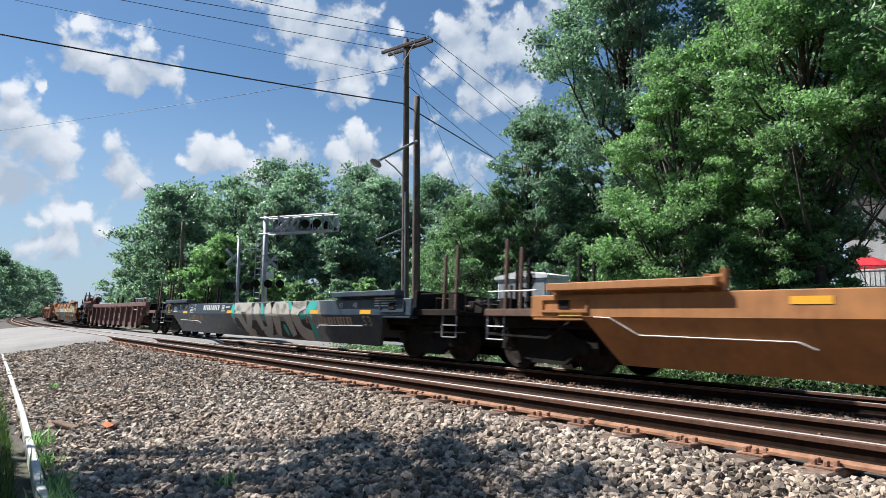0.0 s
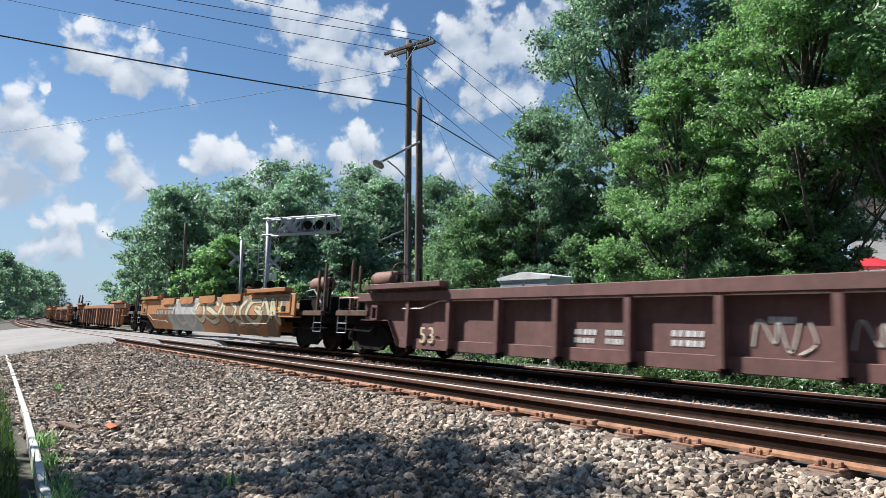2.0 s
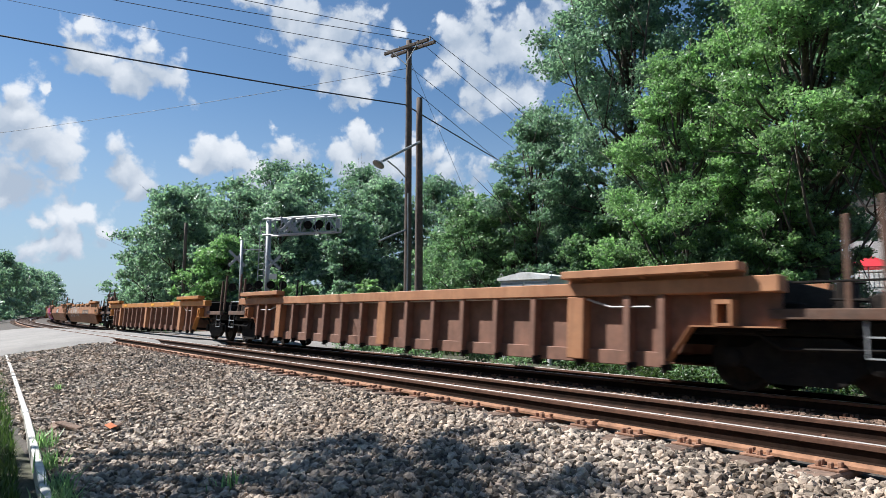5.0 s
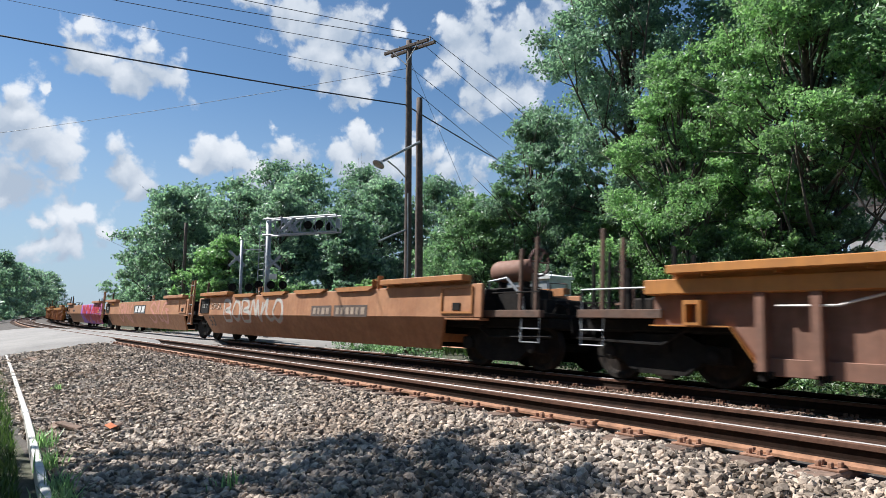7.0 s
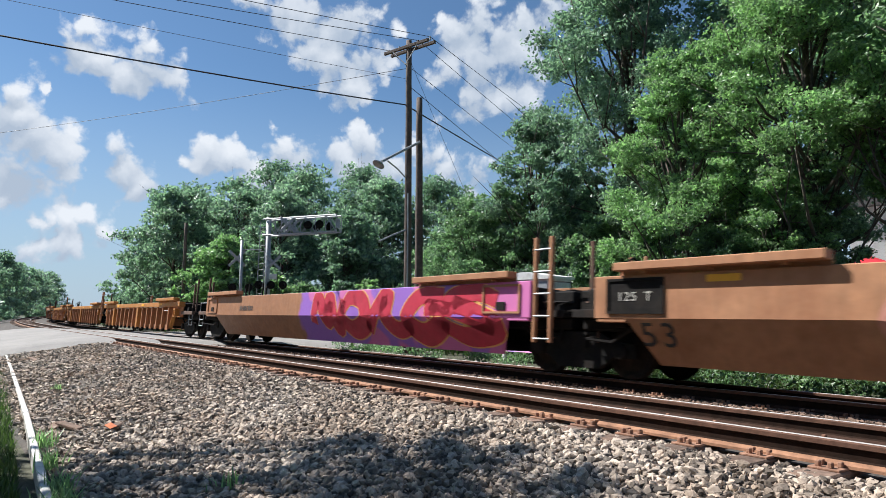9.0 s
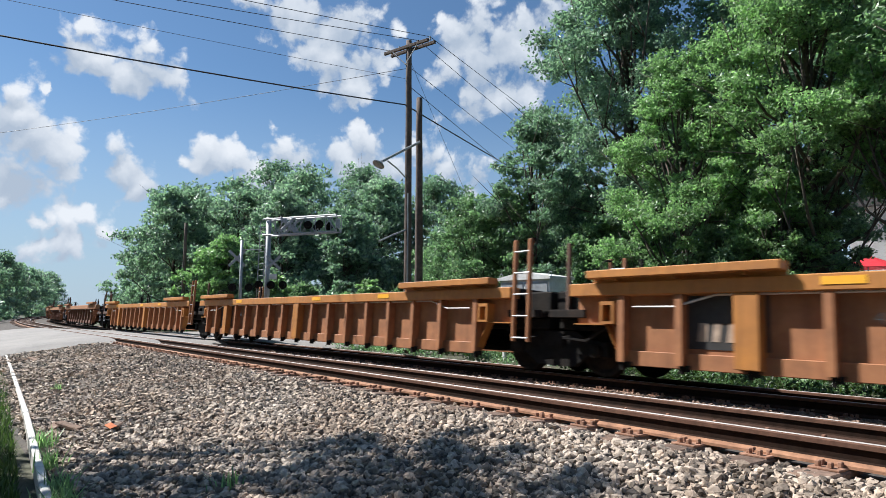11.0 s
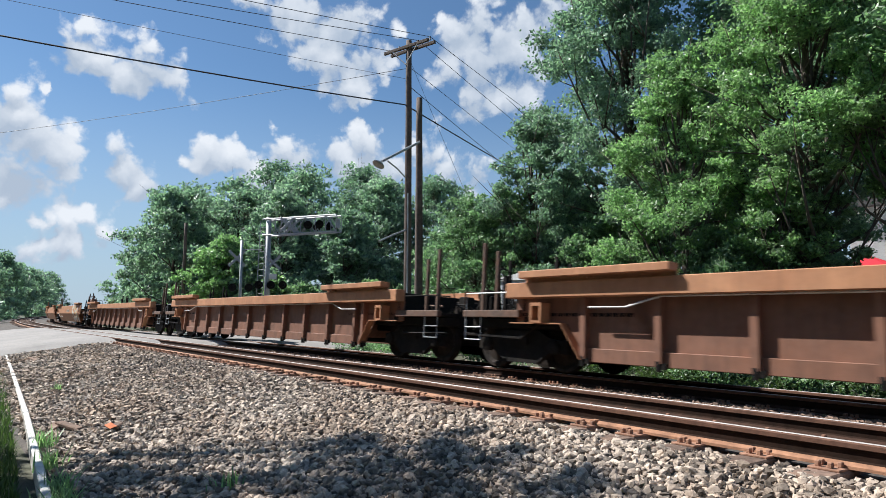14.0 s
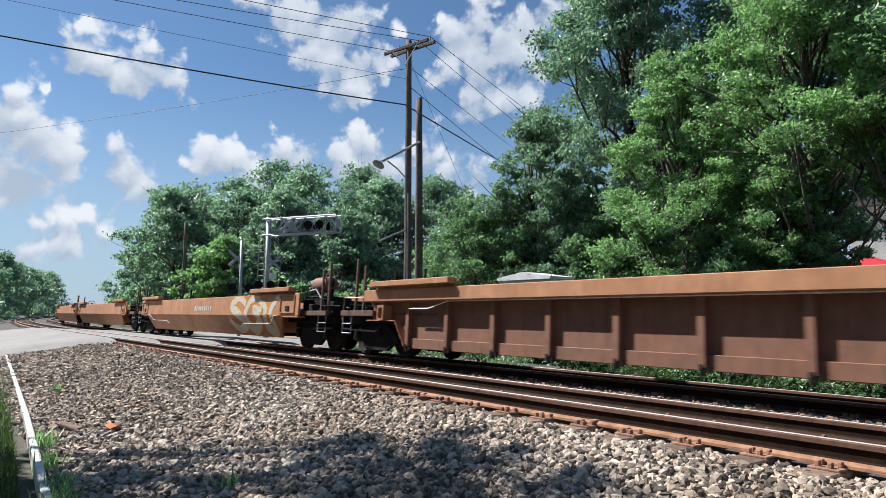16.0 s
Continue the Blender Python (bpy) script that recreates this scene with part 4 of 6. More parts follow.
def build_train():
    g = "wagons of the freight train"
    c0 = unit(0, "single", "smooth", ORANGE, ORANGE, "empty orange well wagon with smooth steel sides", g, top_z=1.36, low_z=0.24)
    c1 = unit(1, "single", "smooth", NAVY_TAGGED, NAVY, "empty navy blue well wagon with faded graffiti", g, top_z=1.38, low_z=0.24)
    c2 = unit(2, "single", "ribbed", OXIDE, OXIDE, "empty dull oxide-red ribbed well wagon", g, rib=1.45, phase=0.42, top_z=1.56, guides=(False, True))
    c3 = unit(3, "single", "smooth", CAMO, ORANGE, "empty orange well wagon with grey and tan graffiti", g, caps=True)
    c4 = unit(4, "single", "ribbed", BROWN, TAN, "empty dirty brown ribbed well wagon with white scrawls", g, rib=0.972, phase=0.67, heavy=(1, 7, 13), top_z=1.57)
    c5 = unit(5, "single", "ribbed", BROWN, TAN, "empty dirty brown ribbed well wagon", g, rib=0.972, phase=0.67, heavy=(1, 7, 13), top_z=1.57)
    c6 = unit(6, "single", "ribbed", BROWN, YELLOW_ORANGE, "empty brown ribbed well wagon with orange top chord", g, rib=0.972, phase=0.67, heavy=(1, 7, 13), top_z=1.57)
    a1 = unit(7, "front", "smooth", TAN, ORANGE, "empty sunburnt orange well wagon with pale bubble graffiti", g, plate=True, caps=True)
    a2 = unit(8, "middle", "smooth", TAN, TAN, "empty orange well wagon with faint rose graffiti", g, plate=True)
    a3 = unit(9, "rear", "smooth", PINK, TAN, "empty orange well wagon with pink and red graffiti", g)
    k1 = unit(10, "front", "ribbed", RUSTY_ORANGE, YELLOW_ORANGE, "empty rusty orange ribbed well wagon", g, rib=0.972, heavy=(2, 8), top_z=1.56)
    k2 = unit(11, "middle", "ribbed", RUSTY_ORANGE, YELLOW_ORANGE, "empty rusty orange ribbed well wagon with a black stencil panel", g, rib=0.972, heavy=(2, 8), top_z=1.56)
    k3 = unit(12, "rear", "ribbed", RUSTY_ORANGE, YELLOW_ORANGE, "empty rusty orange ribbed well wagon with a yellow-orange chord", g, phase=0.42, rib=0.972, heavy=(2, 8), top_z=1.56)
    for i in (13, 14, 15):
        unit(i, "single", "ribbed", DARK_BROWN, TAN, "empty brown ribbed well wagon with tan top chord", g, rib=1.42, phase=1.4, inset=0.08, top_z=1.63)
    s1 = unit(16, "single", "smooth", TAN, TAN, "empty faded tan well wagon with smooth sides", g)
    s2 = unit(17, "front", "smooth", TAN, ORANGE, "empty faded orange well wagon with smooth sides", g)
    s3 = unit(18, "middle", "smooth", TAN, TAN, "empty faded tan well wagon with smooth sides", g)
    return {"navy": c1, "oxide": c2, "camo": c3, "brown_a": c4, "brown_b": c5, "orange": c0, "ribbed": c6, "a1": a1, "a2": a2, "a3": a3, "k1": k1, "k2": k2, "k3": k3, "s1": s1, "s2": s2, "s3": s3}


WAGON = build_train()


def add_gear(car, x, y=-0.55):
    """Brake gear standing on an end platform: stand, reservoir, hand wheel and pipes."""
    bm = bmesh.new()
    chamfer_box(bm, x - 0.5, x + 0.45, y - 0.45, y + 0.5, 1.1, 1.62, 0.03)
    part("gear_stand", bm, dark_mat, car)
    bm = bmesh.new()
    b = [(0.06, -0.52), (0.2, -0.48), (0.23, -0.4), (0.23, 0.4), (0.2, 0.48), (0.06, 0.52)]
    lathe(bm, b, sides=18)
    part("reservoir", bm, BROWN, car, "rust-brown air reservoir", smooth=True, at=pose(x - 0.05, y - 0.2, 1.98, 0, 0, 90))
    for dx in (-0.35, 0.3):
        bm = bmesh.new()
        chamfer_box(bm, x + dx - 0.04, x + dx + 0.04, y - 0.3, y - 0.1, 1.6, 1.8, 0.01)
        part("saddle", bm, dark_mat, car)
    bm = bmesh.new()
    chamfer_box(bm, x + 0.62, x + 0.72, y - 0.4, y - 0.3, 1.1, 2.15, 0.01)
    part("brake_stand", bm, dark_mat, car)
    bm = bmesh.new()
    tube(bm, [(x + 0.78, y - 0.35 + 0.27 * math.cos(k * math.tau / 16), 2.1 + 0.27 * math.sin(k * math.tau / 16)) for k in range(17)], 0.022, 6)
    for k in range(6):
        c, sn = math.cos(k * math.pi / 3), math.sin(k * math.pi / 3)
        tube(bm, [(x + 0.76, y - 0.35, 2.1), (x + 0.78, y - 0.35 + 0.27 * c, 2.1 + 0.27 * sn)], 0.013, 4)
    part("brake_wheel", bm, OXIDE, car)
    bm = bmesh.new()
    tube(bm, [(x - 0.4, y - 0.5, 1.15), (x - 0.4, y - 0.55, 1.75), (x + 0.1, y - 0.55, 1.8), (x + 0.5, y - 0.5, 1.4), (x + 0.55, y - 0.45, 0.9)], 0.025, 6)
    part("brake_pipe", bm, galv_mat, car)


def box_frame(car, x0, x1, z0, z1):
    bm = bmesh.new()
    for a, b, c, d in ((x0, x1, z0, z0 + 0.025), (x0, x1, z1 - 0.025, z1), (x0, x0 + 0.025, z0 + 0.025, z1 - 0.025), (x1 - 0.025, x1, z0 + 0.025, z1 - 0.025), (x0 + 0.08, x1 - 0.08, z0 + 0.07, z1 - 0.06)):
        box(bm, a, b, -1.578, -1.573, c, d)
    part("stencil_frame", bm, white_mat, car)


def block_graffiti(car):
    """Large block letters: dark ground, pale strokes, teal between them."""
    def strokes(material, off, label, rows):
        for width, pts in rows:
            bm = bmesh.new()
            brush(bm, [(x, 0.98 + (z - 0.98) * 0.56 if z > 0.98 else 0.24 + (z - 0.4) * 1.27) for x, z in pts], width, off, 0.25, 1.37)
            part("graffiti_letter", bm, material, car, label)
    strokes(black_spray, 0.004, "black spray-painted ground", [(1.5, [(-1.15, 1.03), (1.0, 1.03), (2.6, 1.03)]), (1.5, [(1.6, 1.03), (3.0, 1.03), (4.6, 1.03)])])
    strokes(teal_spray, 0.007, "teal spray-painted wedge", [(0.2, [(1.3, 1.64), (1.4, 1.2), (1.45, 0.8)]), (0.24, [(3.25, 1.64), (3.5, 1.3)]), (0.4, [(4.5, 1.0), (4.75, 1.3), (5.05, 1.62)]),
                                                           (0.32, [(-1.1, 1.6), (-1.25, 0.85)]), (0.26, [(4.6, 0.9), (4.75, 0.48)]), (0.2, [(2.75, 0.75), (2.9, 0.5)]), (0.16, [(4.0, 0.95), (4.4, 0.95)])])
    strokes(white_spray, 0.01, "grey-white spray-painted block letter", [
        (0.42, [(-1.0, 1.48), (-0.3, 1.5), (0.5, 1.46)]), (0.46, [(-0.75, 1.45), (-0.6, 1.0), (-0.25, 0.55)]), (0.42, [(0.4, 1.45), (0.3, 1.0), (-0.1, 0.6)]), (0.3, [(-0.3, 0.52), (0.4, 0.5)]),
        (0.48, [(0.95, 1.62), (0.95, 1.1), (1.1, 0.6)]), (0.5, [(1.8, 1.62), (1.85, 1.0), (1.6, 0.55)]), (0.34, [(1.1, 0.56), (1.7, 0.54)]),
        (0.52, [(2.5, 1.6), (2.4, 1.05), (2.2, 0.5)]), (0.36, [(2.4, 1.52), (3.15, 1.52)]), (0.5, [(3.1, 1.6), (3.15, 1.0), (3.3, 0.5)]), (0.22, [(2.45, 1.08), (3.1, 1.08)]),
        (0.5, [(4.45, 1.56), (3.95, 1.45), (3.72, 1.0), (3.9, 0.62), (4.5, 0.52)]), (0.3, [(3.6, 1.58), (4.0, 1.55), (4.4, 1.62)])])


def paint_train():
    w = WAGON
    for name, x in (("a1", 8.05), ("camo", 9.2), ("oxide", -8.9), ("s1", 9.1)):
        add_gear(w[name], x)
    for name, half in (("camo", 10.8), ("orange", 10.9), ("a1", 9.7)):
        for k in range(2):
            bm = bmesh.new()
            x = (-half + 5.2) if k == 0 and name != "a1" else half - 5.6
            for dx in (-0.12, 0.12):
                chamfer_box(bm, x + dx - 0.02, x + dx + 0.02, -1.6, -1.45, 1.66, 1.98 - abs(dx - 0.12) * 0.3, 0.006)
            box(bm, x - 0.12, x + 0.12, -1.56, -1.52, 1.86, 1.9)
            part("lifting_bracket", bm, ORANGE, w[name], at=(0, 0, -0.3 if name == "orange" else 0))
    c = w["orange"]
    reflectors(c, (-8.2, -4.5, 2.0), (1.05, 1.22, 1.2))
    c = w["navy"]
    reflectors(c, (-6.55, -1.5, 4.95, 7.6), (1.04, 1.06, 1.06, 1.06))
    plain_bars(c, -4.3, -2.5, 1.12, 0.2, 9, white_mat)
    box_frame(c, -2.28, -1.98, 1.08, 1.3)
    plain_bars(c, -1.85, -1.45, 1.2, 0.06, 6, white_mat)
    plain_bars(c, 4.3, 6.9, 0.74, 0.2, 16, faded_mark, y=-1.452, lean=26)
    text_part("53", 0.38, 7.4, 0.72, faded_mark, c, y=-1.445, lean=-26)
    for words, x, z in (("53", -7.22, 1.2), ("48", -6.5, 1.2), ("45", -6.07, 1.2), ("40", -5.4, 1.26), ("20", -5.4, 1.08), ("45", 6.3, 1.17), ("48", 7.0, 1.17)):
        text_part(words, 0.19, x, z, white_mat, c)
        if z == 1.2:
            bm = bmesh.new()
            box(bm, x - 0.06, x - 0.03, -1.58, -1.573, 1.18, 1.38)
            part("marking", bm, white_mat, c)
    for x0, x1, z0, n in ((-8.33, -7.67, 1.06, 4), (-5.92, -5.5, 1.03, 4), (8.0, 8.9, 1.2, 4), (-8.62, -8.42, 1.1, 2)):
        for k in range(n):
            bm = bmesh.new()
            box(bm, x0, x1 - 0.1 * (k % 2), -1.577, -1.573, z0 + 0.06 * k, z0 + 0.06 * k + 0.026)
            part("marking", bm, white_mat, c)
    bm = bmesh.new()
    box(bm, -8.97, -8.68, -1.58, -1.573, 1.0, 1.42)
    part("reflector", bm, yellow_mat, c, "yellow reflective square")
    for k in range(5):
        bm = bmesh.new()
        brush(bm, [(-6.27 + 0.05 * k, 0.9 - 0.06 * k), (-6.1, 0.91 - 0.06 * k), (-5.98, 0.88 - 0.06 * k)], 0.03, 0.006)
        part("emblem_stripe", bm, faded_mark, c)
    plain_bars(c, -5.9, -4.5, 0.76, 0.16, 11, faded_mark, y=-1.46, lean=26)
    plain_bars(c, -5.54, -4.8, 0.6, 0.09, 10, faded_mark, y=-1.385, lean=26)
    block_graffiti(c)
    c = w["oxide"]
    text_part("53", 0.5, -6.5, 0.42, cream_spray, c, y=-1.45)
    for x0, x1, z in ((-2.25, -1.75, 0.72), (-1.6, -1.2, 0.72), (-2.25, -1.8, 0.58), (-1.6, -1.25, 0.58), (-0.44, 0.1, 0.74), (-0.44, 0.1, 0.6), (0.95, 1.3, 0.95)):
        plain_bars(c, x0, x1, z, 0.09, 5, white_mat, y=-1.366)
    scrawl(c, 0.75, 2.5, 0.55, 1.0, (6, 0, 6), white_spray)
    scrawl(c, 2.75, 4.0, 0.5, 1.0, (5, 0), white_spray)
    text_part("40", 0.16, 5.72, 1.4, faded_mark, c)
    text_part("20", 0.16, 6.02, 1.4, faded_mark, c)
    bm = bmesh.new()
    chamfer_box(bm, 6.4, 8.9, -1.52, -1.4, 1.74, 1.78, 0.008)
    for k in range(5):
        box(bm, 6.5 + 0.55 * k, 6.56 + 0.55 * k, -1.5, -1.44, 1.55, 1.745)
    part("grating_rail", bm, galv_mat, c, "pale galvanised rail over the end platform")
    bm = bmesh.new()
    chamfer_box(bm, 5.98, 6.28, -1.54, -1.3, 1.55, 1.82, 0.01)
    part("stop_block", bm, dark_mat, c)
    c = w["camo"]
    plain_bars(c, -5.9, -4.8, 1.0, 0.18, 4, faded_mark, mark_dark)
    plain_bars(c, -4.5, -3.1, 1.0, 0.18, 6, faded_mark, mark_dark)
    graffiti(c, -3.6, 0.0, (5, 2), white_spray, None, thick=0.12)
    graffiti(c, -0.2, 8.0, (7, 4, 5, 3, 2, 6), cream_spray, drab_spray, z0=0.72, z1=1.5, thick=0.2, rim=0.05)
    reflectors(c, (7.9,), (1.2,))
    c = w["a1"]
    graffiti(c, -6.15, -0.95, (8, 7, 8, 6, 5, 7), white_spray, rose_spray, z0=0.78, z1=1.5, thick=0.13, rim=0.03)
    plain_bars(c, 0.9, 1.9, 1.03, 0.18, 4, faded_mark, mark_dark)
    plain_bars(c, 2.2, 3.7, 1.03, 0.18, 6, faded_mark, mark_dark)
    text_part("53", 0.56, -7.85, 0.58, black_spray, c, y=-1.378, lean=-26)
    c = w["a2"]
    bm = bmesh.new()
    box(bm, -0.95, 1.45, -1.576, -1.572, 1.02, 1.46)
    part("emblem_panel", bm, black_spray, c)
    for k in range(3):
        x = -0.75 + 0.72 * k
        bm = bmesh.new()
        prism(bm, [(x, 1.08), (x + 0.5, 1.08), (x + 0.62, 1.41), (x + 0.12, 1.41)], -1.581, -1.577)
        part("emblem_bar", bm, white_mat, c)
    graffiti(c, -4.6, -1.4, (2, 6, 3), None, rose_spray, z0=0.6, z1=1.56, thick=0.1, rim=0.03)
    graffiti(c, 2.4, 5.6, (4, 5, 2), None, rose_spray, z0=0.6, z1=1.56, thick=0.1, rim=0.03)
    text_part("53", 0.56, -7.75, 0.58, black_spray, c, y=-1.378, lean=-26)
    reflectors(c, (-6.4,), (1.56,))
    c = w["a3"]
    graffiti(c, 1.0, 8.3, (6, 7, 5, 2, 4), red_spray, gold_spray, z0=0.6, z1=1.5, thick=0.5, rim=0.035)
    plain_bars(c, -4.6, -3.4, 1.15, 0.16, 8, mark_dark)
    for name, x in (("k1", -6.15), ("k2", -6.25)):
        c = w[name]
        bm = bmesh.new()
        box(bm, x - 0.62, x + 0.62, -1.372, -1.362, 0.57, 1.33)
        part("stencil_panel", bm, black_spray, c, "black stencil panel")
        plain_bars(c, x - 0.4, x + 0.45, 0.68, 0.26, 4, faded_mark, y=-1.374)
        text_part("40", 0.2, x + 1.85, 0.95, black_spray, c, y=-1.57)
    c = w["s1"]
    graffiti(c, 3.6, 7.6, (4, 2, 3), white_spray, yellow_mat, thick=0.26, rim=0.05)
    plain_bars(c, -0.5, 1.6, 1.15, 0.18, 9, white_spray)
    c = w["brown_a"]
    scrawl(c, 3.1, 3.9, 0.5, 0.98, (6, 2), cream_spray, r=0.028)
    scrawl(c, 4.95, 5.6, 0.55, 0.9, (1, 2), white_spray, r=0.022)
    scrawl(c, 6.3, 7.0, 0.85, 1.22, (4, 6, 3), faded_mark, r=0.02)
    scrawl(c, 0.25, 0.9, 0.45, 0.95, (5, 0), white_spray, r=0.014)
    scrawl(c, 1.2, 1.8, 0.4, 1.1, (0, 5), rose_spray, r=0.016)
    scrawl(c, -2.8, -2.0, 0.45, 1.0, (3, 2), white_spray, r=0.03)
    scrawl(c, -3.8, -3.1, 0.4, 0.95, (6,), white_spray, r=0.03)
    drips(c, (-4.6, -4.3, -2.5, -1.55, -1.3, -0.6, 0.55, 1.35, 2.45, 2.6), 0.45, 1.15, faded_mark)
    c = w["ribbed"]
    scrawl(c, 0.9, 1.75, 0.75, 1.15, (4, 6, 3), faded_mark, r=0.02)
    scrawl(c, -4.6, -3.9, 0.6, 1.05, (2, 5), faded_mark, r=0.018)
    scrawl(w["a1"], -7.6, -6.4, 1.2, 1.42, (1, 2, 6, 4, 5), faded_mark, y=-1.574, r=0.012)
    for name in ("ribbed", "k1", "k2", "k3"):
        reflectors(w[name], (4.6, 1.2, -4.6), (1.47, 1.47, 1.47))


def curve_through(pts, n=8):
    """A smooth line through points in a plane."""
    pts = [Vector(p) for p in pts]
    out = []
    for i in range(len(pts) - 1):
        p0, p1, p2, p3 = pts[max(i - 1, 0)], pts[i], pts[i + 1], pts[min(i + 2, len(pts) - 1)]
        for k in range(n):
            t = k / n
            out.append(0.5 * ((2 * p1) + (p2 - p0) * t + (2 * p0 - 5 * p1 + 4 * p2 - p3) * t * t + (3 * p1 - p0 - 3 * p2 + p3) * t ** 3))
    return out + [pts[-1]]


def scrawl(car, x0, x1, z0, z1, picks, material, y=-1.366, r=0.016):
    """Thin sprayed letter forms on a flat sheet."""
    cell = (x1 - x0) / len(picks)
    for i, k in enumerate(picks):
        bm = bmesh.new()
        tube(bm, [(x0 + cell * (i + 0.08 + 0.8 * p.x), y, z0 + (z1 - z0) * p.y) for p in curve_through(SWOOPS[k])], r, 4)
        part("graffiti_letter", bm, material, car, "thin spray-painted line")


def drips(car, xs, z0, z1, material, y=-1.366):
    """Runs of paint down a sheet."""
    for i, x in enumerate(xs):
        bm = bmesh.new()
        tube(bm, [(x, y, z1), (x + 0.012, y, (z0 + z1) / 2), (x, y, z0 + 0.12 * (i % 3))], 0.014, 4)
        part("paint_run", bm, material, car)


paint_train()


# ---------------------------------------------------------------- trees
def leaves_mesh(name, pts, size, rng, material, droop=0.25):
    """Small folded leaf clumps at the points, each turned its own way."""
    n = len(pts)
    nrm = rng.normal(size=(n, 3)) + np.array([0, 0, 0.7])
    nrm /= np.linalg.norm(nrm, axis=1, keepdims=True)
    t = rng.normal(size=(n, 3))
    t -= nrm * np.sum(t * nrm, 1, keepdims=True)
    t /= np.linalg.norm(t, axis=1, keepdims=True)
    b = np.cross(nrm, t)
    s = (size * rng.uniform(0.6, 1.35, n))[:, None]
    w = s * 0.55
    v = np.stack([pts - t * s, pts + b * w - nrm * s * droop, pts + t * s, pts - b * w - nrm * s * droop], 1).reshape(-1, 3)
    k = np.arange(n) * 4
    f = np.concatenate([np.stack([k, k + 1, k + 2], 1), np.stack([k, k + 2, k + 3], 1)])
    me = bpy.data.meshes.new(name)
    me.from_pydata(v.tolist(), [], f.tolist())
    me.materials.append(material)
    return me


def make_tree(x, y, height, radius, n, leaf, material, seed, label, group, base=0.25, trunk=0.25, kind_name="tree", lean=(0, 0), z=0.0, lobes=34, flat=1.0):
    rng = np.random.default_rng(seed)
    tree = thing(kind_name, label, "tree", group, at=(x, y, z - 0.1))
    top = Vector((lean[0], lean[1], height * 0.88))
    bm = bmesh.new()
    tube(bm, [Vector((0, 0, 0)).lerp(top, k / 7) + Vector((*(rng.normal(size=2) * 0.02 * height * (0.3 if 0 < k < 7 else 0)), 0)) for k in range(8)], trunk, 8, 0.18)
    ends = []
    count = int(lobes * 1.9)
    bulge = rng.uniform(0.55, 1.2, 9)
    for i in range(count):
        h = base + (1 - base) * ((i + 0.5) / count) ** 0.9
        a = i * 2.4 + rng.uniform(-0.6, 0.6)
        # wide in the middle, narrow at the top, uneven all round
        w = radius * math.sin(math.pi * min(1, 0.2 + 0.8 * (h - base) / (1 - base)) ** 0.8) ** 0.6
        w *= bulge[int(a / math.tau * 5 + h * 7) % 9] * rng.uniform(0.3, 1.0) ** 0.6
        c = Vector((top.x * h + w * math.cos(a), top.y * h + w * math.sin(a) * flat, height * h * rng.uniform(0.92, 1.0)))
        ends.append((c, radius * rng.uniform(0.13, 0.29)))
        if i % 2:
            continue
        root = Vector((0, 0, 0)).lerp(top, max(0.12, h - 0.22) / 0.95)
        mid = root.lerp(c, 0.5) + Vector((0, 0, -0.04 * height))
        tube(bm, [root, mid, c], trunk * 0.28, 5, 0.25)
        for _ in range(2):
            q = c + Vector(rng.normal(size=3)) * radius * 0.22
            tube(bm, [mid.lerp(c, 0.5), q], trunk * 0.1, 4, 0.3)
    part("trunk", bm, bark_mat, tree, smooth=True)
    ws = np.array([r ** 2 for _, r in ends])
    share = (n * ws / ws.sum()).astype(int)
    pts = []
    for (c, r), m in zip(ends, share):
        # each bough carries a dozen sprays of leaves, flattened and fuller on top
        k = 11
        u = rng.normal(size=(k, 3))
        u /= np.linalg.norm(u, axis=1, keepdims=True)
        u[:, 2] = u[:, 2] * 0.6 + 0.12
        hub = np.array(c) + u * r * rng.uniform(0.5, 1.15, (k, 1))
        pick = rng.integers(0, k, m)
        pts.append(hub[pick] + rng.normal(size=(m, 3)) * r * np.array([0.23, 0.23, 0.12]))
    part("crown", leaves_mesh("crown", np.concatenate(pts), leaf, rng, material), None, tree)
    return tree


SWAYING = []


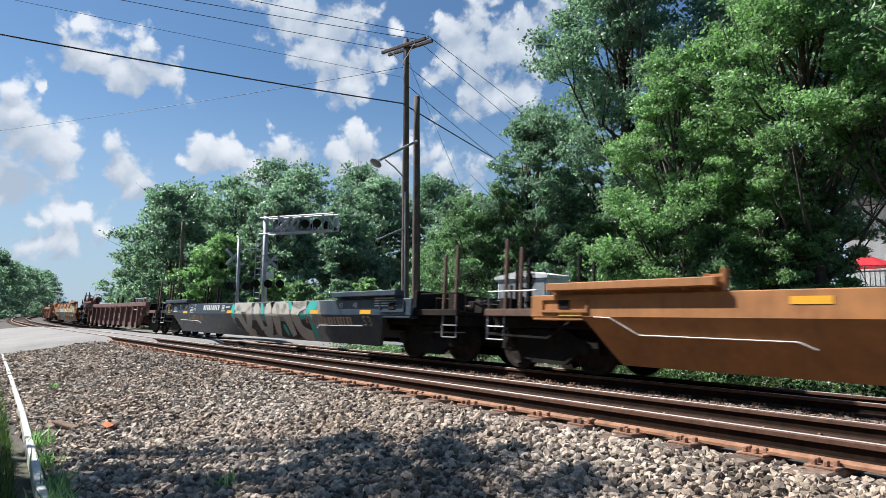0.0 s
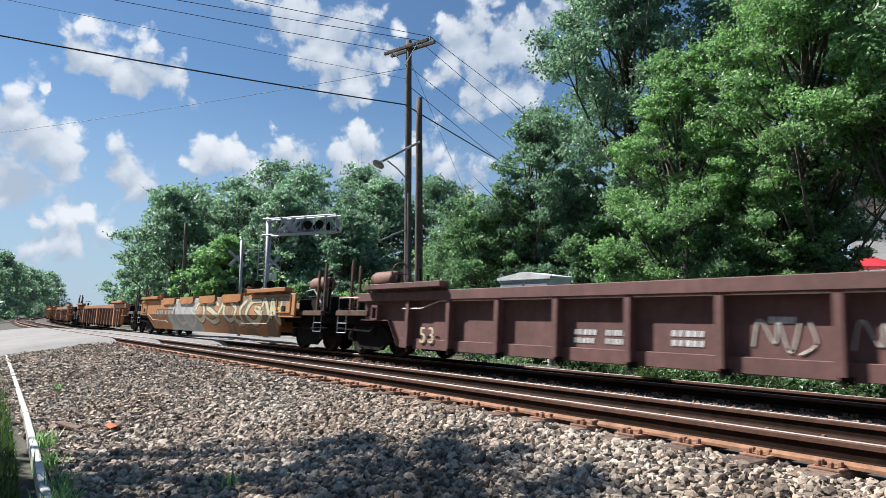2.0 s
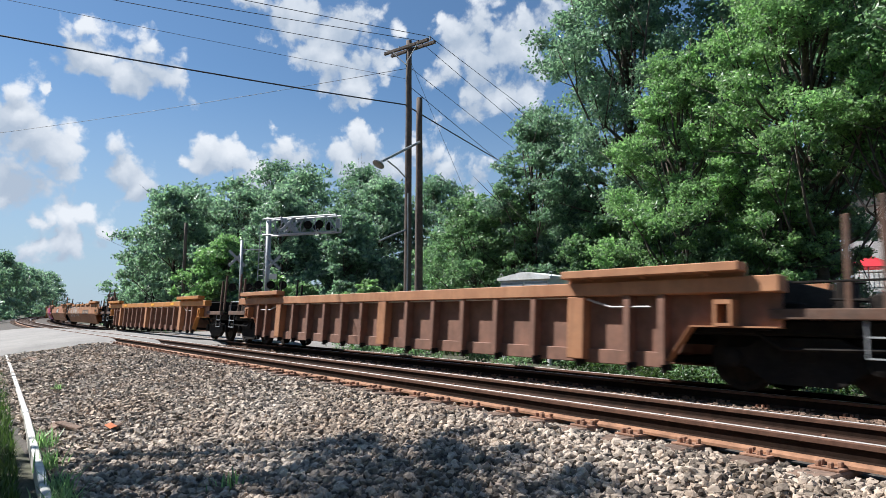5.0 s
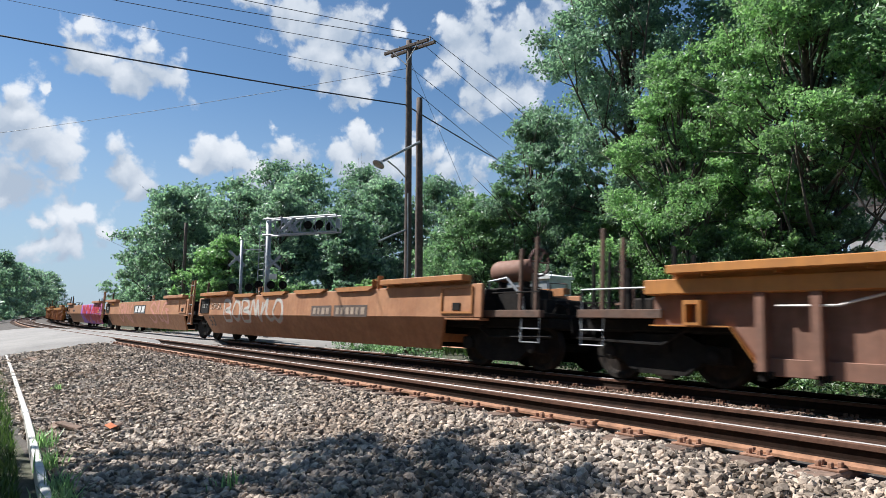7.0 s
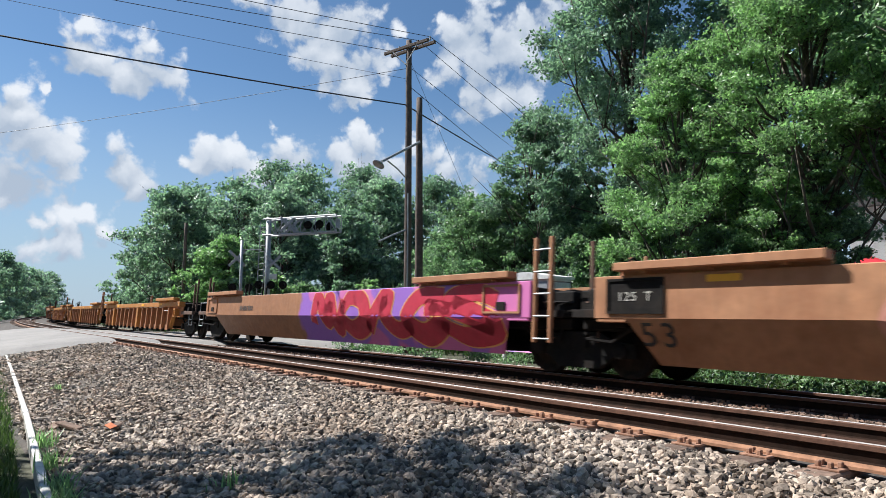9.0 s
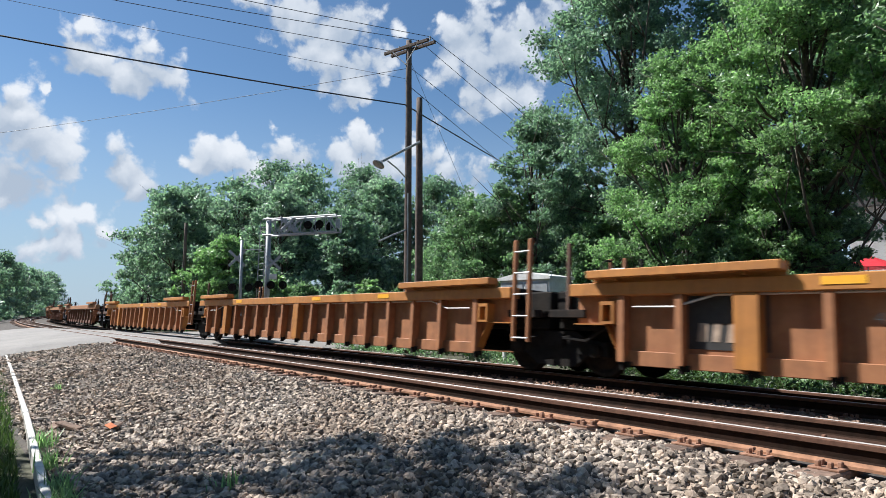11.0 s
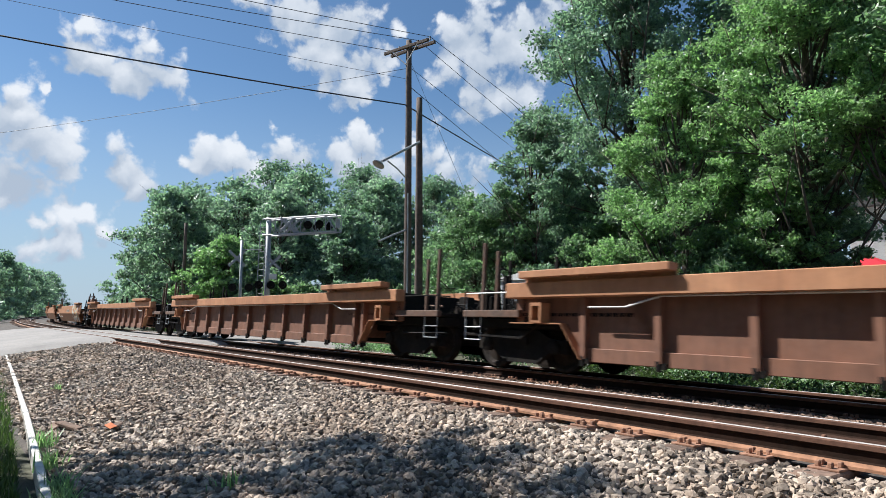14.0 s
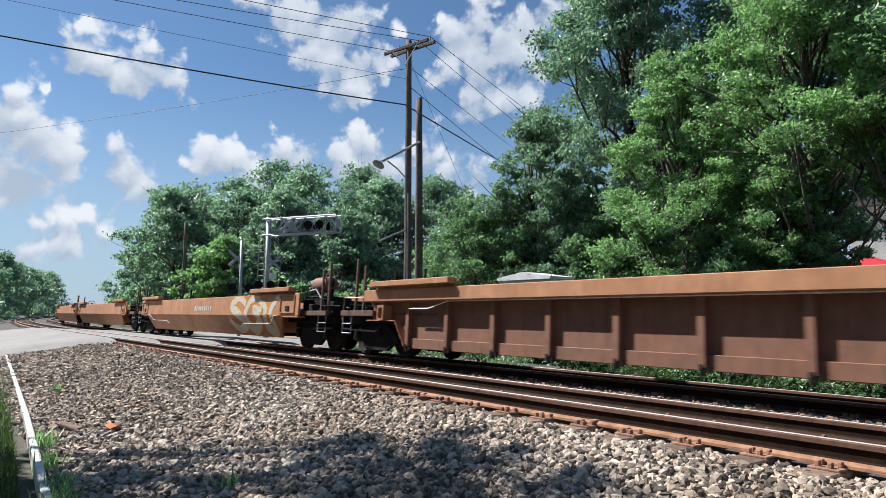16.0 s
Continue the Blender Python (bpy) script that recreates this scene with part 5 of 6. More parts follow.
def build_trees():
    wood, line = "trees of the wood behind the crossing", "trees beside the track"
    specs = []
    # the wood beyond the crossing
    for i, (x, y, h, r, m) in enumerate([(-57, 15.8, 11.2, 3.9, leaf_hazed), (-61, 18.5, 12.4, 4.6, leaf_hazed), (-54, 20.5, 12.0, 5.0, leaf_hazed), (-57, 25, 14.6, 5.2, leaf_deep), (-50, 25, 13.2, 5.0, leaf_hazed),
                                          (-46, 21, 10.0, 3.8, leaf_hazed), (-50, 31, 14.0, 5.0, leaf_deep), (-45, 30, 12.2, 4.6, leaf_hazed), (-43, 35, 12.8, 4.6, leaf_deep),
                                          (-72, 17.5, 9.5, 3.8, leaf_hazed), (-68, 23, 12.5, 5, leaf_hazed), (-38, 33, 8.0, 4.2, leaf_deep), (-35, 38, 7.6, 4.4, leaf_hazed), (-48, 17.5, 6.5, 3.4, leaf_bright), (-41, 24, 8.5, 3.6, leaf_deep)]):
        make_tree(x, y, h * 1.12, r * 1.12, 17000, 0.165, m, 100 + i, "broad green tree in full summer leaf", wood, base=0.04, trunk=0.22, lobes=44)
    # low growth along the wood's edge
    for i in range(11):
        t = i / 10
        make_tree(-50 + 30 * t + random.uniform(-1, 1), 17.0 + 5 * t + random.uniform(-0.5, 1.0), random.uniform(2.6, 4.4), 1.9, 2600, 0.17, (leaf_bright, leaf_mid, leaf_deep)[i % 3], 140 + i,
                  "low leafy bush at the edge of the wood", "bushes by the track", base=0.05, trunk=0.07, kind_name="bush", lobes=16)
    # trees on the far side of the line, beside and beyond the poles
    rows = [(-19.4, 17.8, 6.6, 2.7, 24000, 0.085, leaf_mid, 0.05, 32), (-22.5, 20.0, 6.4, 2.8, 14000, 0.1, leaf_mid, 0.05, 28), (-16.6, 18.4, 9.6, 2.3, 15000, 0.085, leaf_deep, 0.42, 26),
            (-14.6, 22.4, 19.5, 4.7, 60000, 0.105, leaf_deep, 0.26, 52), (-9.8, 26.5, 19.0, 4.8, 36000, 0.13, leaf_deep, 0.24, 46), (-9.9, 18.0, 9.9, 2.6, 38000, 0.07, leaf_bright, 0.16, 42),
            (-6.4, 18.9, 13.0, 3.1, 46000, 0.075, leaf_bright, 0.4, 46), (-4.6, 26.5, 18, 4.4, 30000, 0.13, leaf_mid, 0.42, 40), (-1.2, 19.5, 14, 3.4, 22000, 0.09, leaf_mid, 0.5, 36),
            (-14.6, 25.0, 10.5, 3.8, 24000, 0.12, leaf_deep, 0.03, 40), (-11.4, 23.2, 10.0, 3.5, 24000, 0.11, leaf_deep, 0.03, 40), (-8.8, 21.8, 7.4, 2.6, 20000, 0.09, leaf_deep, 0.03, 34),
            (-17.6, 23.5, 7.5, 3.2, 18000, 0.11, leaf_deep, 0.03, 34), (-17.7, 18.4, 6.6, 2.6, 22000, 0.085, leaf_mid, 0.03, 34), (-15.8, 19.4, 6.4, 2.5, 20000, 0.09, leaf_deep, 0.03, 32), (-13.6, 18.6, 5.0, 2.3, 18000, 0.085, leaf_mid, 0.03, 30), (-11.4, 17.2, 3.8, 1.7, 12000, 0.075, leaf_mid, 0.03, 24), (-7.7, 20.6, 5.6, 1.7, 14000, 0.08, leaf_deep, 0.03, 28),
            (-7.1, 18.2, 5.4, 1.8, 22000, 0.065, leaf_bright, 0.1, 34), (-6.5, 19.0, 6.4, 1.1, 12000, 0.065, leaf_mid, 0.3, 30), (-8.7, 17.6, 4.2, 1.5, 14000, 0.065, leaf_mid, 0.06, 28), (-4.4, 18.6, 9.2, 1.6, 20000, 0.07, leaf_bright, 0.6, 32)]
    for i, (x, y, h, r, n, leaf, m, base, lobes) in enumerate(rows):
        ob = make_tree(x, y, h, r, int(n * 1.4), leaf * 0.8, m, 200 + i, ("light green feathery-leaved tree beside the track" if m is leaf_bright else "dark green tree in full summer leaf"), line, base=base,
                  trunk=0.08 + 0.012 * h, lobes=lobes)
        if m is leaf_bright or i in (2, 7):
            SWAYING.append(ob.children[1] if ob.children[1].name.startswith("crown") else ob.children[0])
    # trees behind the eye that shade the stones
    for i, (x, y, h, r, b) in enumerate([(-10.7, -3.0, 9.6, 2.5, 0.62), (-7.6, -3.5, 10.4, 2.4, 0.66), (-21.2, -4.4, 9.0, 2.6, 0.5), (-14.9, -4.3, 9.2, 2.5, 0.55), (-11.6, -4.0, 9.4, 2.3, 0.62)]):
        make_tree(x, y, h, r, 2300, 0.13, leaf_mid, 280 + i, "roadside tree throwing dappled shade on the stones", "trees behind the path", base=b, trunk=0.16, lobes=26)
    for i, (x, y, dy, r) in enumerate([(-12.6, -2.8, 1.5, 0.8), (-11.6, -2.5, 0.9, 0.95)]):
        make_tree(x, y, 13.0, r, 420, 0.12, leaf_mid, 290 + i, "slender roadside tree throwing dappled shade on the stones", "trees behind the path", base=0.84, trunk=0.12, lobes=18, lean=(0, dy))
    # unseen row added behind the eye, cuts skylight on the wagon sides
    for i in range(11):
        make_tree(-62 + 8.5 * i, -17 - 3 * (i % 2), 11.5 + i % 3, 5.2, 4200, 0.34, leaf_mid, 320 + i, "unseen leafy tree added to hold back low sky light", "trees behind the path", base=0.05, trunk=0.2, lobes=26)
    for i in range(10):
        x = -17 + 1.9 * i + random.uniform(-0.5, 0.5)
        make_tree(x, 15.2 + random.uniform(0, 1.6), random.uniform(1.5, 3.0) if x < -7 else 0.9, 1.4 if x < -7 else 0.8, 3400, 0.09, (leaf_deep, leaf_mid)[i % 2], 240 + i, "leafy bush behind the far track", "bushes by the track", base=0.05,
                  trunk=0.05, kind_name="bush", lobes=14)
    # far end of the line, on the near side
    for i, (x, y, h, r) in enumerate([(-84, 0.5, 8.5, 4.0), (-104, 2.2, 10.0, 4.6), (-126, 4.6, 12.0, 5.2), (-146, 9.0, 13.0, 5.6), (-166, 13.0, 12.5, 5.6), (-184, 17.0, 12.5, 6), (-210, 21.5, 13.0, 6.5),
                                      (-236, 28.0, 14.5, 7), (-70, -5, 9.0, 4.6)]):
        make_tree(x, y, h, r, 9000, 0.24, leaf_hazed, 260 + i, "light green tree near the bend with haze tinted into its leaves", "trees by the bend", base=0.05, trunk=0.2)


# ---------------------------------------------------------------- poles, wires, crossing signals, house
def hang(name, a, b, sag, r, label, n=14):
    """A cable with a sag between two points."""
    a, b = Vector(a), Vector(b)
    bm = bmesh.new()
    tube(bm, [a.lerp(b, k / n) - Vector((0, 0, sag * 4 * (k / n) * (1 - k / n))) for k in range(n + 1)], r, 5)
    return tagged(part(name, bm, wire_mat, smooth=True), label, "cable", "overhead wires")


def beyond(a, b, k):
    return tuple(p + (q - p) * k for p, q in zip(a, b))


def pole_mesh(bm, h, r0, r1):
    tube(bm, [(0.01 * math.sin(k * 1.7), 0.01 * math.cos(k * 2.1), h * k / 8) for k in range(9)], r0, 12, r1 / r0)


def crossbuck(parent, x, y, z, size, face):
    """Two crossed white boards; face turns them about the upright."""
    for a in (-45, 45):
        bm = bmesh.new()
        chamfer_box(bm, -size * 0.85, size * 0.85, -0.012, 0.012, -0.075, 0.075, 0.006)
        part("crossing_board", bm, galv_mat, parent, "grey back of a crossing board", at=pose(x, y, z, 0, 0, face) @ pose(0, 0.014 * a / 45, 0, 0, a, 0))


def flasher(parent, x, y, z, face):
    bm = bmesh.new()
    m = pose(x, y, z, 0, 0, face)
    lathe(bm, [(0.22, -0.02), (0.22, 0.0), (0.1, 0.02)], sides=18)
    lathe(bm, [(0.11, -0.2), (0.11, -0.02), (0.1, -0.02), (0.1, -0.2)], sides=12)
    part("flashing_light", bm, dark_mat, parent, "black disc with a hooded signal light", at=m)


def build_furniture():
    # the tall pole with its crossarms
    p = thing("utility_pole", "tall weathered wooden utility pole with crossarms", "utility pole", "poles", at=(-18.58, 13.58, 0))
    bm = bmesh.new()
    pole_mesh(bm, 12.1, 0.155, 0.11)
    part("pole", bm, pole_mat, p, smooth=True)
    for dy in (-0.16, 0.16):
        bm = bmesh.new()
        chamfer_box(bm, -1.12, 1.12, -0.05, 0.05, -0.06, 0.06, 0.012)
        part("crossarm", bm, pole_mat, p, at=pose(0.02, dy, 11.8, 0, 0, 14))
    for k in range(2):
        bm = bmesh.new()
        s = -1 if k else 1
        tube(bm, [(s * 0.62 * 0.97, s * 0.62 * 0.24 - 0.2, 11.75), (0, -0.16, 11.1)], 0.02, 5)
        part("brace", bm, galv_mat, p)
    for x in (-1.05, -0.5, 0.45, 1.05):
        bm = bmesh.new()
        b = bmesh.new()
        tube(bm, [(x * 0.97, x * 0.24, 11.85), (x * 0.97, x * 0.24, 12.0)], 0.045, 8, 0.7)
        b.free()
        part("insulator", bm, galv_mat, p, "grey pin insulator")
    # lamp arm, pointing over the road side
    bm = bmesh.new()
    tube(bm, [(0.55, 0.15, 7.95), (0.2, -0.3, 7.65), (1.0, -1.6, 6.95), (1.25, -2.05, 6.7)], 0.05, 8)
    part("lamp_arm", bm, galv_mat, p, "galvanised lamp bracket")
    bm = bmesh.new()
    tube(bm, [(0.0, -0.1, 6.6), (0.55, -0.9, 6.75), (0.95, -1.6, 6.85)], 0.025, 6)
    part("lamp_brace", bm, galv_mat, p)
    bm = bmesh.new()
    bmesh.ops.create_uvsphere(bm, u_segments=14, v_segments=8, radius=0.17)
    bmesh.ops.scale(bm, vec=(1.0, 1.9, 0.45), verts=bm.verts)
    part("lamp_head", bm, galv_mat, p, "grey cobra-head street light", smooth=True, at=pose(1.34, -2.25, 6.55, -14, 0, 30))
    bm = bmesh.new()
    tube(bm, [(0, 0, 4.65), (0.1, -0.75, 4.35), (0.22, -1.45, 4.05)], 0.035, 6)
    part("side_arm", bm, galv_mat, p)
    bm = bmesh.new()
    tube(bm, [(0.13, -0.11, 0.2), (0.13, -0.1, 6.0)], 0.03, 6)
    part("conduit", bm, galv_mat, p)
    p = thing("utility_pole", "shorter dark wooden pole standing beside the tall one", "utility pole", "poles", at=(-18.8, 14.27, 0))
    bm = bmesh.new()
    pole_mesh(bm, 10.0, 0.17, 0.12)
    part("pole", bm, pole_mat, p, smooth=True)
    p = thing("utility_pole", "slim weathered pole before the wood", "utility pole", "poles", at=(-48.8, 14.4, 0))
    bm = bmesh.new()
    pole_mesh(bm, 8.4, 0.15, 0.11)
    part("pole", bm, pole_mat, p, smooth=True)
    # wires
    z = 11.98
    for a, b, lab in (((-17.56, 13.83, z), (-19.17, 7.16, z), 0), ((-18.1, 13.7, z), (-20.59, 5.45, z), 0), ((-19.6, 13.33, z), (-21.9, 3.9, z), 0)):
        hang("power_line", beyond(a, b, 3.4), a, 0.15, 0.012, "thin black overhead power line")
    for a, b in (((-17.56, 13.83, z), (-20.82, 22.66, z)), ((-18.1, 13.7, z), (-22.39, 23.23, z)), ((-19.6, 13.33, z), (-24.1, 22.74, z))):
        hang("power_line", a, beyond(a, b, 3.2), 0.1, 0.012, "thin black overhead power line")
    a = (-18.58, 13.42, 9.48)
    hang("telephone_cable", beyond(a, (-20.46, 0.81, 9.48), 2.2), a, 0.3, 0.026, "thick black telephone cable")
    hang("telephone_cable", a, beyond(a, (-20.81, 19.45, 9.3), 3.5), 0.1, 0.026, "thick black telephone cable")
    a = (-18.59, 13.42, 10.53)
    hang("wire", beyond(a, (-20.78, 1.3, 10.53), 2.0), a, 0.1, 0.007, "thin black overhead wire near the pole top")
    a = (-18.59, 13.54, 10.98)
    hang("wire", beyond(a, (-38.43, 1.86, 10.98), 1.5), a, 0.25, 0.01, "thin overhead wire over the road")
    a = (-18.5, 13.6, 10.21)
    hang("wire", a, beyond(a, (-22.67, 21.19, 10.21), 3.0), 0.1, 0.014, "black overhead service wire running from the pole")
    hang("guy_wire", (-18.5, 13.6, 11.24), (-25.2, 25.3, 3.2), 0.0, 0.007, "thin steel guy wire")

    # crossing signal with its cantilever arm
    g = thing("crossing_signal", "galvanised crossing signal with a lattice arm over the road", "railway signal", at=(-31.2, 13.5, 0))
    bm = bmesh.new()
    tube(bm, [(0, 0, 0), (0, 0, 6.6)], 0.15, 12, 0.9)
    part("mast", bm, galv_mat, g, smooth=True)
    ladder = bmesh.new()
    for dx in (-0.12, 0.12):
        tube(ladder, [(-0.3 + dx * 0.8, -0.35 + dx, 0.2), (-0.22 + dx * 0.8, -0.2 + dx, 6.4)], 0.022, 5)
    for k in range(18):
        t = (k + 1) / 19
        c = Vector((-0.3, -0.35, 0.2)).lerp(Vector((-0.22, -0.2, 6.4)), t)
        tube(ladder, [c + Vector((-0.1, -0.12, 0)), c + Vector((0.1, 0.12, 0))], 0.014, 4)
    part("ladder", ladder, galv_mat, g)
    d = Vector((3.71, 2.08, 0)).normalized()
    n = Vector((-d.y, d.x, 0))
    end = 4.35
    for zz in (5.62, 6.48):
        for o in (-0.25, 0.25):
            bm = bmesh.new()
            tube(bm, [n * o + Vector((0, 0, zz)) - d * 0.2, n * o + d * end + Vector((0, 0, zz))], 0.045, 6)
            part("arm_chord", bm, galv_mat, g)
    for k in range(7):
        for o in (-0.25, 0.25):
            bm = bmesh.new()
            a = n * o + d * (end * k / 7)
            b = n * o + d * (end * (k + 1) / 7)
            tube(bm, [a + Vector((0, 0, 5.62 if k % 2 else 6.48)), b + Vector((0, 0, 6.48 if k % 2 else 5.62))], 0.028, 5)
            part("arm_brace", bm, galv_mat, g)
            bm = bmesh.new()
            tube(bm, [b + Vector((0, 0, 5.62)), b + Vector((0, 0, 6.48))], 0.026, 5)
            part("arm_post", bm, galv_mat, g)
    face = 60
    crossbuck(g, *(d * 1.45 + n * -0.35)[:2], 6.1, 0.62, face)
    crossbuck(g, *(d * 1.25 + n * 0.35)[:2], 6.1, 0.62, face)
    for x, o in ((2.75, -0.4), (3.45, -0.4), (2.8, 0.4), (3.5, 0.4)):
        flasher(g, *(d * x + n * o)[:2], 6.0, face)
    bm = bmesh.new()
    chamfer_box(bm, -0.12, 0.12, -0.03, 0.03, -0.25, 0.25, 0.02)
    part("end_cabinet", bm, galv_mat, g, at=pose(*(d * 4.3)[:2], 6.05, 0, 0, face))
    crossbuck(g, 0.38, 0.15, 4.15, 0.6, face)
    bm = bmesh.new()
    chamfer_box(bm, -0.2, 0.2, -0.012, 0.012, -0.15, 0.15, 0.01)
    part("track_count_sign", bm, white_mat, g, "small white sign", at=pose(0.36, 0.15, 3.4, 0, 0, face))
    for o in (-0.55, 0.0, 0.55):
        flasher(g, 0.25 + o * 0.5, 0.1 + o, 2.95, face)
    # second, single-mast crossbuck
    g = thing("crossing_sign", "grey-backed railway crossing sign on a galvanised mast", "railway sign", at=(-33.9, 13.1, 0))
    bm = bmesh.new()
    tube(bm, [(0, 0, 0), (0, 0, 5.6)], 0.09, 10, 0.9)
    part("mast", bm, galv_mat, g, smooth=True)
    crossbuck(g, -0.15, -0.2, 4.55, 0.72, face)
    bm = bmesh.new()
    tube(bm, [(0, 0, 5.05), (0.6, 0.95, 5.05)], 0.03, 6)
    part("arm", bm, galv_mat, g)
    for o in (-0.45, 0.45):
        flasher(g, o * 0.5, o * 0.85, 2.9, face)

    # equipment cabinet beyond the far track
    c = thing("equipment_cabinet", "pale galvanised trackside equipment cabinet on legs", "cabinet", at=pose(-12.75, 14.2, 0, 0, 0, 4))
    bm = bmesh.new()
    chamfer_box(bm, -0.95, 0.95, -0.55, 0.55, 0.5, 2.5, 0.02)
    part("body", bm, white_mat, c)
    bm = bmesh.new()
    prism(bm, [(-1.02, 2.48), (1.02, 2.48), (1.02, 2.56), (0, 2.72), (-1.02, 2.56)], -0.62, 0.62)
    part("roof", bm, white_mat, c, "shallow pitched sheet roof")
    for x in (-0.95, 0.95):
        for y in (-0.5, 0.5):
            bm = bmesh.new()
            ring = [(x + 0.06 * math.cos(k * math.tau / 10), y, 2.63 + 0.07 * math.sin(k * math.tau / 10)) for k in range(11)]
            tube(bm, ring, 0.014, 5)
            part("lifting_eye", bm, galv_mat, c)
            bm = bmesh.new()
            chamfer_box(bm, x * 0.9 - 0.05, x * 0.9 + 0.05, y - 0.05, y + 0.05, -0.1, 0.5, 0.01)
            part("leg", bm, white_mat, c)
    for k in (-1, 1):
        bm = bmesh.new()
        chamfer_box(bm, k * 0.46 - 0.43, k * 0.46 + 0.43, -0.57, -0.545, 0.6, 2.4, 0.01)
        part("door", bm, galv_mat, c)

    # house behind the trees, with a terrace and parasol
    h = thing("house", "white clapboard house half hidden by trees", "house", at=pose(-7.0, 41.0, 0, 0, 0, 14))
    bm = bmesh.new()
    chamfer_box(bm, -5.0, 9.0, 0, 7.0, 0, 7.4, 0.03)
    part("wall", bm, white_mat, h)
    bm = bmesh.new()
    prism(bm, [(-5.5, 7.4), (9.5, 7.4), (9.5, 7.55), (2.0, 10.6), (-5.5, 7.55)], -0.5, 7.5)
    part("roof", bm, surface("grey_shingles", (0.1, 0.095, 0.09), 0.9, scale=8), h)
    lip = cached("siding_lip", lambda b: prism(b, [(-5.02, 0.0), (9.02, 0.0), (9.02, 0.19), (-5.02, 0.19)], -0.05, -0.01), white_mat)
    for k in range(32):
        part("clapboard", lip, None, h, at=pose(0, -0.01, 1.0 + 0.2 * k, 5, 0, 0))
    for x, z0 in ((-1.6, 2.6), (1.6, 2.6), (-2.0, 5.4), (1.4, 5.4)):
        win = part("window", cached("window_frame", lambda b: [box(b, *q) for q in ((-0.55, 0.55, -0.1, -0.02, 0, 0.08), (-0.55, 0.55, -0.1, -0.02, 1.3, 1.38), (-0.55, -0.47, -0.1, -0.02, 0.08, 1.3), (0.47, 0.55, -0.1, -0.02, 0.08, 1.3))], white_mat), None, h, at=(x, 0, z0))
        part("pane", cached("pane", lambda b: box(b, -0.47, 0.47, -0.07, -0.06, 0.08, 1.3), surface("dark_window", (0.03, 0.035, 0.04), 0.1, bump=0)), None, win)
    t = thing("terrace", "raised white-railed terrace before the house", "terrace", at=pose(-7.2, 37.2, 0, 0, 0, 14))
    bm = bmesh.new()
    chamfer_box(bm, -4.2, 6, -1.6, 3.0, 2.3, 2.5, 0.02)
    part("deck", bm, white_mat, t)
    for k in range(5):
        bm = bmesh.new()
        chamfer_box(bm, -4.1 + 2.4 * k, -3.98 + 2.4 * k, -1.55, -1.43, 0, 3.5, 0.01)
        part("post", bm, white_mat, t)
    for z0 in (2.65, 3.4):
        bm = bmesh.new()
        chamfer_box(bm, -4.1, 6, -1.52, -1.46, z0, z0 + 0.07, 0.01)
        part("rail", bm, white_mat, t)
    bal = cached("baluster", lambda b: box(b, -0.02, 0.02, -1.51, -1.47, 2.7, 3.4), white_mat)
    for k in range(50):
        part("baluster", bal, None, t, at=(-4.0 + 0.2 * k, 0, 0))
    u = thing("parasol", "open red parasol on the terrace", "parasol", at=(-9.95, 35.7, 2.5))
    bm = bmesh.new()
    tube(bm, [(0, 0, 0), (0, 0, 1.8)], 0.025, 8)
    part("pole", bm, galv_mat, u)
    red = surface("red_canvas", (0.55, 0.02, 0.03), 0.7, vary=0.12, scale=3, bump=0.05)
    for k in range(8):
        bm = bmesh.new()
        a, b = k * math.tau / 8, (k + 1) * math.tau / 8
        vs = [bm.verts.new(v) for v in ((0, 0, 1.85), (1.5 * math.cos(a), 1.5 * math.sin(a), 1.2), (1.5 * math.cos(b), 1.5 * math.sin(b), 1.2))]
        lo = [bm.verts.new(v.co - Vector((0, 0, 0.03))) for v in vs]
        bm.faces.new(vs)
        bm.faces.new(lo[::-1])
        for i in range(3):
            bm.faces.new((vs[i], lo[i], lo[(i + 1) % 3], vs[(i + 1) % 3]))
        bmesh.ops.recalc_face_normals(bm, faces=bm.faces)
        part("canopy_panel", bm, red, u)

    # white edging strip along the foot of the stones
    e = thing("edging_strip", "worn white-painted edging strip along the gravel", "edging")
    knots = [Vector((-34.2, 2.31, 0.1)), Vector((-15.8, 1.34, 0.03)), Vector((-10.4, 1.04, 0.03)), Vector((-6.06, 0.76, 0.03)), Vector((-3.0, 0.57, 0.03))]
    for p0, p1 in zip(knots, knots[1:]):
        n = max(1, int((p1 - p0).length / 2.9))
        for k in range(n):
            q0, q1 = p0.lerp(p1, k / n), p0.lerp(p1, (k + 1) / n - 0.012 / n)
            bm = bmesh.new()
            L = (q1 - q0).length
            chamfer_box(bm, 0, L, -0.034, 0.034, -0.06, 0.085, 0.01)
            m = Matrix.Translation(q0) @ (q1 - q0).to_track_quat("X", "Z").to_matrix().to_4x4()
            part("length", bm, pipe_white, e, at=m)


